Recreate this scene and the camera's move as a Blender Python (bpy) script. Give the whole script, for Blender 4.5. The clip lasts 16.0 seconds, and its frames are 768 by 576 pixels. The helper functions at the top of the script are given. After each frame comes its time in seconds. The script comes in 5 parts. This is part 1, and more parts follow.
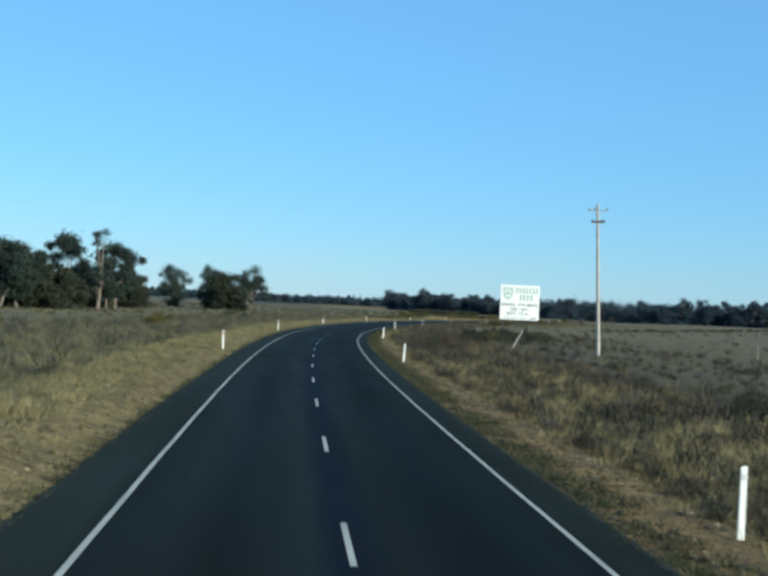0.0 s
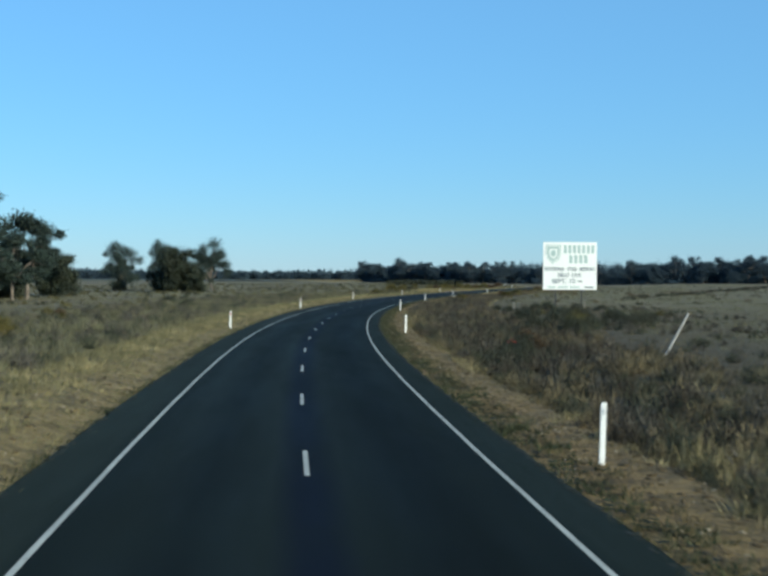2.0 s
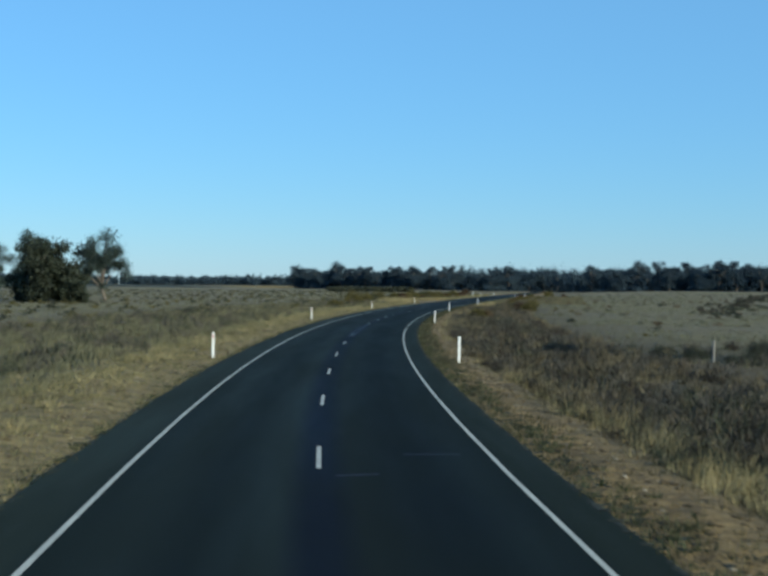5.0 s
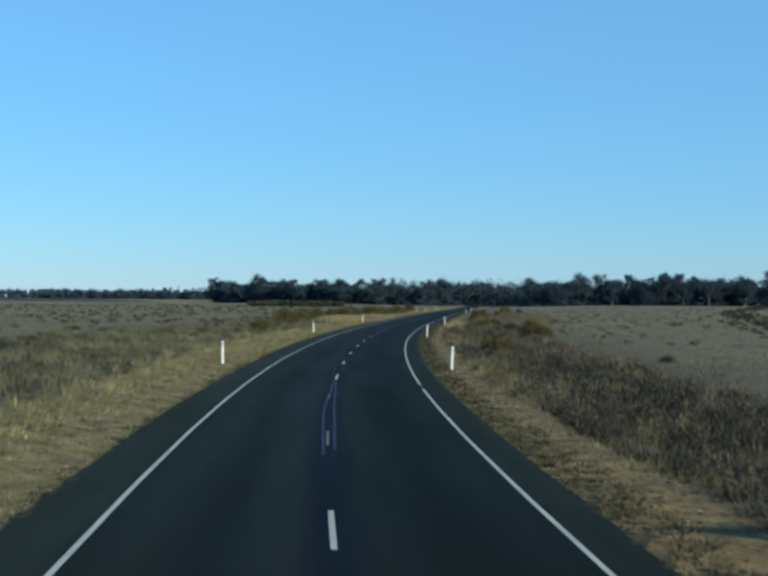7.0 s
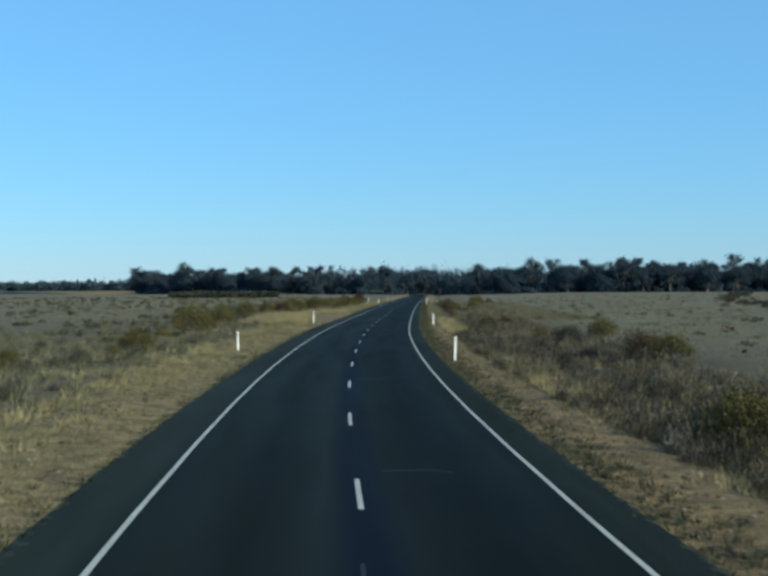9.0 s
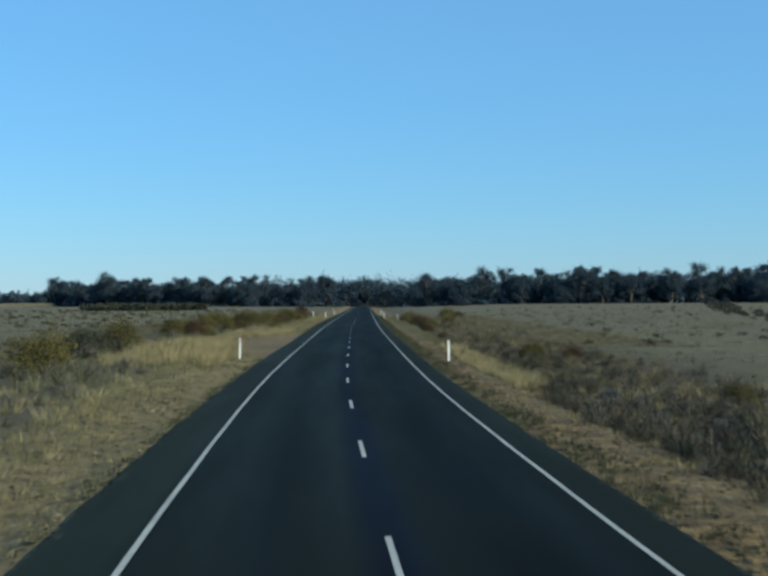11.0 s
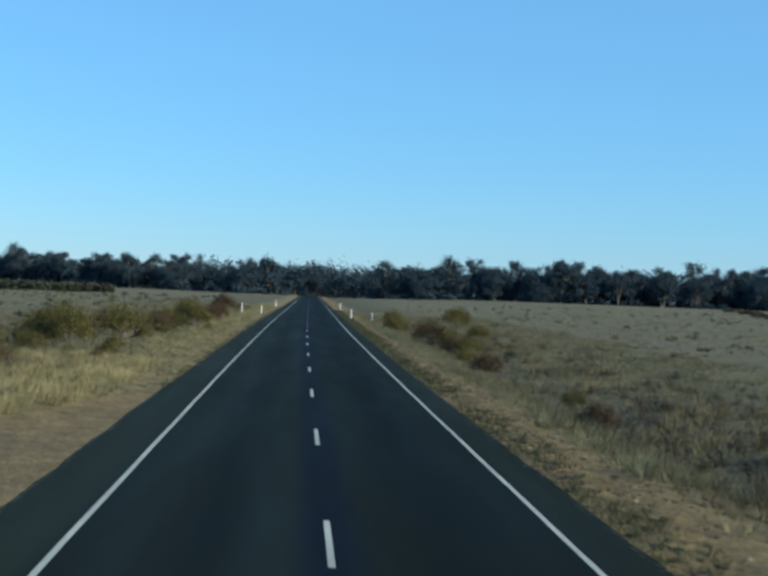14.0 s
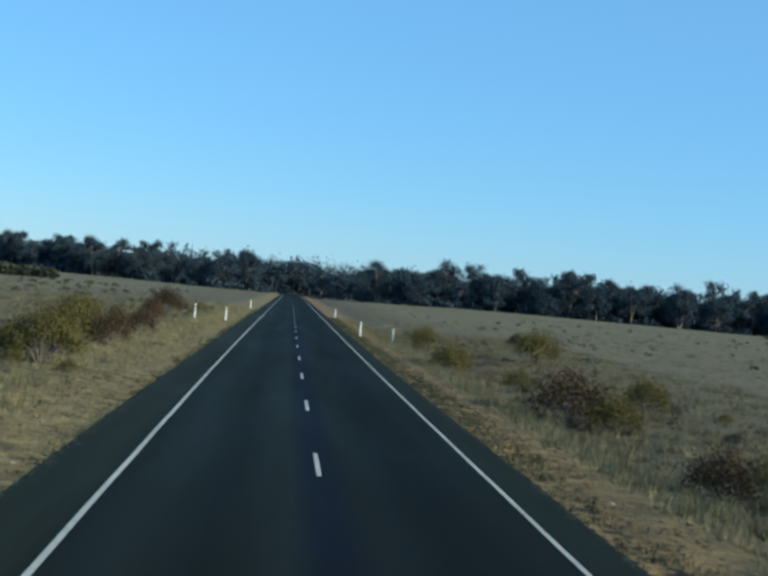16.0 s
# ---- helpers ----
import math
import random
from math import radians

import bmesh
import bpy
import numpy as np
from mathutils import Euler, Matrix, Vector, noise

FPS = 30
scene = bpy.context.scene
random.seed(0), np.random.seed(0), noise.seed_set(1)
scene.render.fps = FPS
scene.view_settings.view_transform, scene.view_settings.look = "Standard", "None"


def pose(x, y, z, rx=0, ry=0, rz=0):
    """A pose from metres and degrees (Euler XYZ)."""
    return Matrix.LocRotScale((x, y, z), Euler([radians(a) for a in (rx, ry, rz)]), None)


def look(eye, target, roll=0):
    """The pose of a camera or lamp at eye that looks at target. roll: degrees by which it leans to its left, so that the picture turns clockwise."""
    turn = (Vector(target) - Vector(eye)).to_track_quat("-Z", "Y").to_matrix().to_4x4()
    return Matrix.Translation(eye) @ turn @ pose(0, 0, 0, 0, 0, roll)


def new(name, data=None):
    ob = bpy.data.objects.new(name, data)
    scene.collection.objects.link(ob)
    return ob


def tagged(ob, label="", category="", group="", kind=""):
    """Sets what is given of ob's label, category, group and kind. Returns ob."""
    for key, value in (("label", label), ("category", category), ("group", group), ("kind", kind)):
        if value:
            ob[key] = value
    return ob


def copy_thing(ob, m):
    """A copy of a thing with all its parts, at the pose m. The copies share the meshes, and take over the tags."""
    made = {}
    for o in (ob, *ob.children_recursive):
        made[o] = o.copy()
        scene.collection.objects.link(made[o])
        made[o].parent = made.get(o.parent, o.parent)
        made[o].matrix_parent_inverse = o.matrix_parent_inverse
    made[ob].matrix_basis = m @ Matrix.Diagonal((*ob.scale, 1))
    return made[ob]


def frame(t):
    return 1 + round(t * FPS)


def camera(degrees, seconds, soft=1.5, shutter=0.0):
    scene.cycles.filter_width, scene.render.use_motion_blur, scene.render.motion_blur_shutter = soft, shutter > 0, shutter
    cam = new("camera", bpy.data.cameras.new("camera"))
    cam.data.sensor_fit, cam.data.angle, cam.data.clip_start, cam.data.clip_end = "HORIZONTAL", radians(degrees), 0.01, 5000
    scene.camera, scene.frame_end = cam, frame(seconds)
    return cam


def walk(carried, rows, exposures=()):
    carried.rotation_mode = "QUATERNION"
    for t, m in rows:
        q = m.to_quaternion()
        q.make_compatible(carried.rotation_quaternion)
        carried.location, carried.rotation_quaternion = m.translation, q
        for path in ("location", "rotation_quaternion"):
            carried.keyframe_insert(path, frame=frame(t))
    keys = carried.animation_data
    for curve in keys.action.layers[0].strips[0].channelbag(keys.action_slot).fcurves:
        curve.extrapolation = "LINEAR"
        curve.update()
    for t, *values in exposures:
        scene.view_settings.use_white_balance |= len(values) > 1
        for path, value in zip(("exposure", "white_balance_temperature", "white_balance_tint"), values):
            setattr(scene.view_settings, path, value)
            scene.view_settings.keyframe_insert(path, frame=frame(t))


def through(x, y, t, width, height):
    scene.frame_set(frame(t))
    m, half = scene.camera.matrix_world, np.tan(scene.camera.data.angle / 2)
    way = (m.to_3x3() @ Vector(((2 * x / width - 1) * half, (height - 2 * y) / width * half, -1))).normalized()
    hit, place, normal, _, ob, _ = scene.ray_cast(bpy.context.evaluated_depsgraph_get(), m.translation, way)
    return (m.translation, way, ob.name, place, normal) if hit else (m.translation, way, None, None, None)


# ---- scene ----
# the camera rides in a tall vehicle, about 3.4 m above a two-lane rural highway
cam = camera(34.99, 16.0, soft=3.2, shutter=0.15)
ROWS = [  # seconds, x, y, z, pitch, roll, yaw
    (0.0, -1.01, 0.20, 3.35, 0.87, -2.91, -4.58),
    (0.5, -0.83, 12.79, 3.31, 1.18, -3.04, -4.53),
    (1.0, -0.80, 27.62, 3.44, 0.29, -2.55, -5.69),
    (1.5, -0.37, 42.06, 3.36, 0.40, -1.74, -5.85),
    (2.0, -0.11, 54.56, 3.44, -0.42, -0.28, -6.00),
    (2.5, 0.39, 68.94, 3.36, -0.21, 0.27, -5.80),
    (3.0, 0.72, 83.52, 3.40, -0.15, 0.23, -5.62),
    (3.5, 0.95, 95.90, 3.45, -0.28, -1.17, -6.50),
    (3.7, 1.26, 101.76, 3.40, -0.04, -0.31, -6.84),
    (5.8, 5.47, 158.50, 3.40, -0.07, -1.06, -10.77),
    (6.0, 6.07, 164.24, 3.26, 0.43, -0.97, -11.17),
    (6.5, 8.02, 179.37, 3.22, 0.77, -1.19, -12.22),
    (7.0, 9.62, 190.75, 3.42, 0.57, -0.44, -13.08),
    (7.5, 11.93, 204.65, 3.44, 0.27, 0.27, -14.02),
    (8.0, 14.36, 218.66, 3.47, -0.08, 0.43, -14.68),
    (8.5, 16.97, 232.11, 3.40, 0.10, 0.84, -15.28),
    (9.0, 19.84, 247.23, 3.50, 0.05, 0.20, -16.25),
    (9.2, 20.73, 250.57, 3.31, 0.47, 0.69, -16.36),
    (11.3, 34.41, 307.22, 3.40, 0.63, -0.68, -20.31),
    (11.5, 35.91, 312.43, 3.38, -0.23, -1.85, -20.98),
    (12.0, 39.91, 325.44, 3.55, -0.39, 0.66, -22.07),
    (12.5, 44.34, 339.10, 3.45, -0.21, 0.35, -22.66),
    (13.0, 48.11, 350.65, 3.49, 0.25, 0.20, -22.69),
    (13.5, 52.43, 364.05, 3.54, 0.09, -0.59, -22.19),
    (14.0, 56.81, 378.15, 3.49, 0.17, -2.25, -21.89),
    (14.5, 60.85, 390.78, 3.29, 0.61, -2.01, -21.72),
    (15.0, 64.93, 403.75, 3.38, -0.39, -2.16, -22.43),
    (15.5, 69.25, 417.32, 3.35, 1.12, -3.20, -22.41),
    (16.0, 72.57, 428.27, 3.47, 0.36, -5.40, -22.82),
]
EXPOSURE, KELVIN, TINT = 0.45, 5250, 0
SUN, SUN_UP, SUN_ROUND, SKY = 4.9, 21.0, 134.0, 0.095
walk(cam, [(t, pose(x, y, z, 90 + pitch, roll, yaw)) for t, x, y, z, pitch, roll, yaw in ROWS],
     exposures=[(0.0, EXPOSURE + 0.08, KELVIN, TINT), (3.0, EXPOSURE - 0.02, KELVIN, TINT), (7.6, EXPOSURE + 0.02, KELVIN, TINT), (8.0, EXPOSURE - 0.10, KELVIN, TINT), (8.4, EXPOSURE + 0.02, KELVIN, TINT), (9.0, EXPOSURE + 0.06, KELVIN, TINT), (11.5, EXPOSURE - 0.03, KELVIN, TINT), (12.0, EXPOSURE + 0.12, KELVIN, TINT), (16.0, EXPOSURE + 0.12, KELVIN, TINT)])

# ---- light: a clear afternoon, the sun to the right and a little behind ----
world = bpy.data.worlds.new("sky")
scene.world = world
world.use_nodes = True
wn = world.node_tree.nodes
sky = wn.new("ShaderNodeTexSky")
sky.sky_type = "NISHITA"
sky.sun_disc = False
sky.sun_elevation = radians(SUN_UP)
sky.sun_rotation = radians(SUN_ROUND)
sky.altitude, sky.air_density, sky.dust_density, sky.ozone_density = 100, 1.28, 0.0, 7.8
wn["Background"].inputs["Strength"].default_value = SKY
# fine blue haze all over the sky evens out its gradient
haze = wn.new("ShaderNodeMix")
haze.data_type = "RGBA"
haze.inputs["Factor"].default_value = 0.38
for socket in haze.inputs:
    if socket.type == "RGBA" and socket.name == "A":
        world.node_tree.links.new(sky.outputs[0], socket)
    if socket.type == "RGBA" and socket.name == "B":
        socket.default_value = (3.0, 5.0, 6.5, 1)
for socket in haze.outputs:
    if socket.type == "RGBA":
        world.node_tree.links.new(socket, wn["Background"].inputs["Color"])
lamp = bpy.data.lights.new("sun", "SUN")
lamp.energy, lamp.angle, lamp.color = SUN, radians(0.53), (1.0, 0.82, 0.54)
sun = new("sun", lamp)
to_sun = Vector((math.sin(radians(SUN_ROUND)) * math.cos(radians(SUN_UP)), math.cos(radians(SUN_ROUND)) * math.cos(radians(SUN_UP)), math.sin(radians(SUN_UP))))
sun.matrix_world = look(to_sun * 60 + Vector((40, 200, 0)), (40, 200, 0))


# ---- materials ----
def material(name, roughness=0.9, metal=0.0):
    m = bpy.data.materials.new(name)
    m.use_nodes = True
    b = m.node_tree.nodes["Principled BSDF"]
    b.inputs["Roughness"].default_value, b.inputs["Metallic"].default_value = roughness, metal
    b.inputs["Specular IOR Level"].default_value = 0.3
    return m, m.node_tree.nodes, m.node_tree.links, b


def noise_node(n, l, scale, detail=4.0, rough=0.55, stretch=None, source="Object", distort=0.0):
    co = n.new("ShaderNodeTexCoord")
    out = co.outputs[source]
    if stretch:
        mp = n.new("ShaderNodeMapping")
        mp.inputs["Scale"].default_value = stretch
        l.new(out, mp.inputs["Vector"])
        out = mp.outputs[0]
    t = n.new("ShaderNodeTexNoise")
    t.inputs["Scale"].default_value, t.inputs["Detail"].default_value, t.inputs["Roughness"].default_value = scale, detail, rough
    t.inputs["Distortion"].default_value = distort
    l.new(out, t.inputs["Vector"])
    return t.outputs["Fac"]


def ramp(n, l, fac, stops):
    r = n.new("ShaderNodeValToRGB")
    e = r.color_ramp.elements
    while len(e) < len(stops):
        e.new(0.5)
    for k, (p, c) in zip(e, stops):
        k.position, k.color = p, (*c, 1)
    l.new(fac, r.inputs[0])
    return r.outputs[0]


def mix(n, l, fac, a, b, kind="MIX"):
    x = n.new("ShaderNodeMix")
    x.data_type, x.blend_type = "RGBA", kind
    for socket, value in ((x.inputs[0], fac), (x.inputs[6], a), (x.inputs[7], b)):
        if isinstance(value, (int, float)):
            socket.default_value = value
        elif isinstance(value, tuple):
            socket.default_value = (*value, 1)
        else:
            l.new(value, socket)
    return x.outputs[2]


def bump(n, l, b, height, strength, distance):
    k = n.new("ShaderNodeBump")
    k.inputs["Strength"].default_value, k.inputs["Distance"].default_value = strength, distance
    l.new(height, k.inputs["Height"])
    l.new(k.outputs[0], b.inputs["Normal"])


def mapped(n, l, fac, lo, hi, a=0.0, b=1.0):
    m = n.new("ShaderNodeMapRange")
    for i, v in enumerate((lo, hi, a, b)):
        m.inputs[i + 1].default_value = v
    l.new(fac, m.inputs[0])
    return m.outputs[0]


def plain(name, colour, roughness=0.6, metal=0.0, vary=0.12, scale=3.0, relief=0.1):
    """A painted or cast surface with slight soiling at two scales."""
    m, n, l, b = material(name, roughness, metal)
    big = noise_node(n, l, scale, 5)
    fine = noise_node(n, l, scale * 14, 3)
    dark = tuple(c * (1 - 2.2 * vary) for c in colour)
    c = mix(n, l, mapped(n, l, big, 0.3, 0.75), colour, dark)
    c = mix(n, l, mapped(n, l, fine, 0.45, 0.8, 0, 0.35), c, tuple(x * 0.6 for x in colour))
    l.new(c, b.inputs["Base Color"])
    bump(n, l, b, fine, relief, 0.01)
    return m


def foliage(name, colours, roughness=0.75, through=0.25, clump=1.1, smooth=0.82):
    """Leaves or blades: every one has its own tint, and thin ones let light through."""
    m, n, l, b = material(name, roughness)
    g = n.new("ShaderNodeNewGeometry")
    step = 1 / max(1, len(colours) - 1)
    tuft = noise_node(n, l, clump, 3, 0.6)
    blend = n.new("ShaderNodeMix")
    blend.inputs[0].default_value = smooth
    l.new(g.outputs["Random Per Island"], blend.inputs[2])
    l.new(mapped(n, l, tuft, 0.38, 0.62), blend.inputs[3])
    c = ramp(n, l, blend.outputs[0], [(i * step, k) for i, k in enumerate(sorted(colours))])
    big = noise_node(n, l, 0.35, 3)
    c = mix(n, l, mapped(n, l, big, 0.38, 0.68, 0, 0.6), c, tuple(0.55 * x for x in colours[0]))
    info = n.new("ShaderNodeObjectInfo")
    c = mix(n, l, mapped(n, l, info.outputs["Random"], 0, 1, 0.0, 0.35), c, tuple(0.5 * x for x in colours[-1]))
    l.new(c, b.inputs["Base Color"])
    thin = n.new("ShaderNodeBsdfTranslucent")
    l.new(c, thin.inputs["Color"])
    both = n.new("ShaderNodeMixShader")
    both.inputs[0].default_value = through
    l.new(b.outputs[0], both.inputs[1])
    l.new(thin.outputs[0], both.inputs[2])
    l.new(both.outputs[0], n["Material Output"].inputs["Surface"])
    return m


def asphalt_material():
    m, n, l, b = material("dark_chip_seal", 0.8)
    b.inputs["Specular IOR Level"].default_value = 0.05
    uv = n.new("ShaderNodeUVMap")
    uv.uv_map = "UVMap"
    sep = n.new("ShaderNodeSeparateXYZ")
    l.new(uv.outputs[0], sep.inputs[0])
    across = mapped(n, l, sep.outputs[0], -5.0, 5.0)
    shoulder, wheel, lane = (0.0120, 0.0150, 0.0102), (0.0022, 0.0030, 0.0032), (0.0074, 0.0098, 0.0086)
    worn, joint = (0.0120, 0.0160, 0.0142), (0.0028, 0.0040, 0.0122)
    band = ramp(n, l, across, [(0.0, (0.0185, 0.0230, 0.0165)), (0.125, (0.0175, 0.0218, 0.0158)), (0.158, (0.0066, 0.0088, 0.0072)), (0.24, worn), (0.33, (0.0048, 0.0066, 0.0064)), (0.44, worn), (0.482, joint), (0.520, joint), (0.562, lane), (0.66, wheel), (0.72, wheel), (0.79, (0.0060, 0.0080, 0.0070)), (0.845, (0.0040, 0.0054, 0.0046)), (0.875, shoulder), (1.0, shoulder)])
    long = noise_node(n, l, 1.0, 4, 0.6, (0.6, 0.05, 1), "UV")
    patch = noise_node(n, l, 0.22, 5, 0.6)
    chips = noise_node(n, l, 55.0, 2, 0.7)
    c = mix(n, l, mapped(n, l, long, 0.35, 0.7, 0, 0.4), band, (0.0029, 0.0039, 0.0030))
    c = mix(n, l, mapped(n, l, patch, 0.4, 0.75, 0, 0.35), c, (0.0081, 0.0106, 0.0066))
    c = mix(n, l, mapped(n, l, chips, 0.5, 0.75, 0, 0.45), c, (0.0135, 0.0168, 0.0107))
    l.new(c, b.inputs["Base Color"])
    l.new(mapped(n, l, long, 0.2, 0.8, 0.68, 0.9), b.inputs["Roughness"])
    bump(n, l, b, chips, 0.5, 0.01)
    return m


def line_paint_material():
    m, n, l, b = material("worn_line_paint", 0.65)
    worn = noise_node(n, l, 9.0, 5, 0.7)
    big = noise_node(n, l, 0.5, 3)
    c = mix(n, l, mapped(n, l, big, 0.3, 0.7), (0.40, 0.39, 0.34), (0.28, 0.275, 0.24))
    c = mix(n, l, mapped(n, l, worn, 0.55, 0.72, 0, 0.75), c, (0.09, 0.09, 0.09))
    l.new(c, b.inputs["Base Color"])
    return m


def ground_material():
    m, n, l, b = material("dry_ground", 0.95)
    a = n.new("ShaderNodeAttribute")
    a.attribute_name = "verge"
    wide = noise_node(n, l, 0.018, 6, 0.6)
    mid = noise_node(n, l, 0.12, 6, 0.65)
    small = noise_node(n, l, 1.3, 6, 0.7)
    fine = noise_node(n, l, 14.0, 4, 0.75)
    grass = ramp(n, l, mid, [(0.28, (0.090, 0.085, 0.040)), (0.42, (0.150, 0.132, 0.066)), (0.54, (0.190, 0.160, 0.080)), (0.64, (0.108, 0.104, 0.052)), (0.80, (0.205, 0.168, 0.086))])
    grass = mix(n, l, mapped(n, l, wide, 0.42, 0.60, 0, 0.8), grass, (0.152, 0.127, 0.084))
    grass = mix(n, l, mapped(n, l, small, 0.42, 0.70, 0, 0.7), grass, (0.066, 0.056, 0.028))
    dirt = ramp(n, l, small, [(0.32, (0.042, 0.028, 0.010)), (0.44, (0.138, 0.087, 0.029)), (0.54, (0.255, 0.163, 0.057)), (0.68, (0.365, 0.242, 0.092))])
    dirt = mix(n, l, mapped(n, l, mid, 0.40, 0.66, 0, 0.5), dirt, (0.115, 0.088, 0.036))
    # dark litter under the brush, its colour also carrying the shade beneath bushes
    litter = n.new("ShaderNodeAttribute")
    litter.attribute_name = "litter"
    twigs = ramp(n, l, small, [(0.3, (0.034, 0.027, 0.015)), (0.5, (0.062, 0.049, 0.027)), (0.7, (0.100, 0.080, 0.044))])
    grass = mix(n, l, litter.outputs["Fac"], grass, twigs)
    straw = n.new("ShaderNodeAttribute")
    straw.attribute_name = "straw"
    stalks = ramp(n, l, small, [(0.30, (0.052, 0.046, 0.019)), (0.44, (0.160, 0.124, 0.052)), (0.58, (0.260, 0.199, 0.086)), (0.74, (0.340, 0.266, 0.122))])
    grass = mix(n, l, straw.outputs["Fac"], grass, stalks)
    c = mix(n, l, a.outputs["Fac"], grass, dirt)
    k = n.new("ShaderNodeAttribute")
    k.attribute_name = "track"
    gravel = ramp(n, l, small, [(0.3, (0.120, 0.080, 0.033)), (0.5, (0.225, 0.150, 0.063)), (0.7, (0.310, 0.212, 0.095))])
    gravel = mix(n, l, mapped(n, l, mid, 0.42, 0.62, 0, 0.6), gravel, (0.100, 0.082, 0.042))
    c = mix(n, l, k.outputs["Fac"], c, gravel)
    c = mix(n, l, mapped(n, l, fine, 0.42, 0.70, 0, 0.5), c, (0.0520, 0.0318, 0.0077))
    lumps = noise_node(n, l, 4.5, 5, 0.75)
    c = mix(n, l, mapped(n, l, lumps, 0.34, 0.54, 0.65, 0), c, (0.044, 0.030, 0.012))
    l.new(c, b.inputs["Base Color"])
    bump(n, l, b, lumps, 1.0, 0.15)
    return m


def bark_material():
    m, n, l, b = material("pale_gum_bark", 0.9)
    streak = noise_node(n, l, 2.2, 5, 0.65, (6, 6, 0.7))
    blotch = noise_node(n, l, 0.8, 4)
    c = ramp(n, l, streak, [(0.3, (0.062, 0.048, 0.037)), (0.5, (0.149, 0.124, 0.102)), (0.72, (0.260, 0.229, 0.192))])
    c = mix(n, l, mapped(n, l, blotch, 0.45, 0.7, 0, 0.8), c, (0.068, 0.056, 0.043))
    l.new(c, b.inputs["Base Color"])
    bump(n, l, b, streak, 0.6, 0.04)
    return m


ASPHALT, PAINT, GROUND, BARK = asphalt_material(), line_paint_material(), ground_material(), bark_material()
# blue in this base colour stands in for sky reflected off black bitumen
SEALANT = plain("blue_sheen_sealant", (0.009, 0.011, 0.036), 0.75, vary=0.1, scale=5, relief=0.05)
POST_WHITE = plain("white_post_plastic", (0.88, 0.88, 0.86), 0.5, vary=0.04, scale=4)
SIGN_WHITE = plain("white_sign_sheet", (0.88, 0.88, 0.86), 0.45, vary=0.03, scale=0.6, relief=0.02)
SIGN_GREEN = plain("faded_green_print", (0.43, 0.54, 0.52), 0.5, vary=0.08, scale=1.5, relief=0.02)
SIGN_GREY = plain("grey_print", (0.16, 0.19, 0.22), 0.5, vary=0.08, scale=1.5, relief=0.02)
STEEL = plain("galvanised_steel", (0.36, 0.37, 0.38), 0.45, 0.7, 0.12, 2.0)
ARM_STEEL = plain("dull_crossarm_steel", (0.17, 0.175, 0.18), 0.6, 0.5, 0.15, 2.0)
DARK_STEEL = plain("weathered_dark_steel", (0.06, 0.062, 0.065), 0.6, 0.4, 0.12, 2.0)
POLE_WOOD = plain("weathered_pole_timber", (0.48, 0.45, 0.41), 0.85, vary=0.2, scale=1.6, relief=0.4)
PALE_WOOD = plain("bleached_post_timber", (0.58, 0.55, 0.50), 0.85, vary=0.16, scale=5, relief=0.4)
GREY_WOOD = plain("grey_post_timber", (0.27, 0.25, 0.22), 0.9, vary=0.2, scale=5, relief=0.4)
DARK_WOOD = plain("dark_crossarm_timber", (0.07, 0.055, 0.045), 0.85, vary=0.2, scale=2, relief=0.4)
CERAMIC = plain("brown_insulator_glaze", (0.10, 0.05, 0.03), 0.2, vary=0.1)
RED_REFLECT = plain("red_reflector", (0.45, 0.03, 0.02), 0.25, vary=0.1)
GREY_REFLECT = plain("silver_reflector", (0.62, 0.63, 0.65), 0.25, vary=0.1)
RED_PLASTIC = plain("faded_red_plastic", (0.42, 0.045, 0.03), 0.45, vary=0.2, scale=8)
CAR_WHITE = plain("white_car_paint", (0.55, 0.56, 0.57), 0.3, vary=0.04)
CAR_GLASS = plain("dark_car_glass", (0.02, 0.025, 0.03), 0.08, vary=0.05)
RUBBER = plain("black_rubber", (0.018, 0.018, 0.018), 0.8)
BRUSH_GREY = foliage("grey_brown_brush", [(0.034, 0.032, 0.026), (0.062, 0.057, 0.046), (0.098, 0.088, 0.070), (0.150, 0.132, 0.102)], through=0.15)
OLD_SEALANT = plain("dull_old_crack_sealant", (0.0040, 0.0055, 0.0190), 0.95, vary=0.15, scale=5, relief=0.05)
PAINT_FADED = plain("faded_line_paint", (0.17, 0.18, 0.18), 0.8, vary=0.4, scale=6, relief=0.1)
CLOD = plain("brown_earth_clods", (0.090, 0.062, 0.027), 0.95, vary=0.25, scale=3, relief=0.5)
CRUMB = plain("dark_seal_crumbs", (0.017, 0.019, 0.012), 0.9, vary=0.2, scale=4, relief=0.4)
STONE = plain("pale_roadside_stone", (0.34, 0.28, 0.19), 0.9, vary=0.2, scale=6, relief=0.5)
GRASS_GOLD = foliage("golden_dry_grass", [(0.130, 0.108, 0.048), (0.240, 0.200, 0.094), (0.360, 0.302, 0.146), (0.500, 0.412, 0.208)], through=0.2)
GRASS_BROWN = foliage("brown_dry_grass", [(0.064, 0.053, 0.029), (0.112, 0.092, 0.051), (0.170, 0.139, 0.077), (0.245, 0.198, 0.108)], through=0.2)
BRUSH = foliage("dark_brown_brush", [(0.020, 0.017, 0.012), (0.037, 0.031, 0.021), (0.062, 0.050, 0.034), (0.098, 0.078, 0.051)], through=0.12)
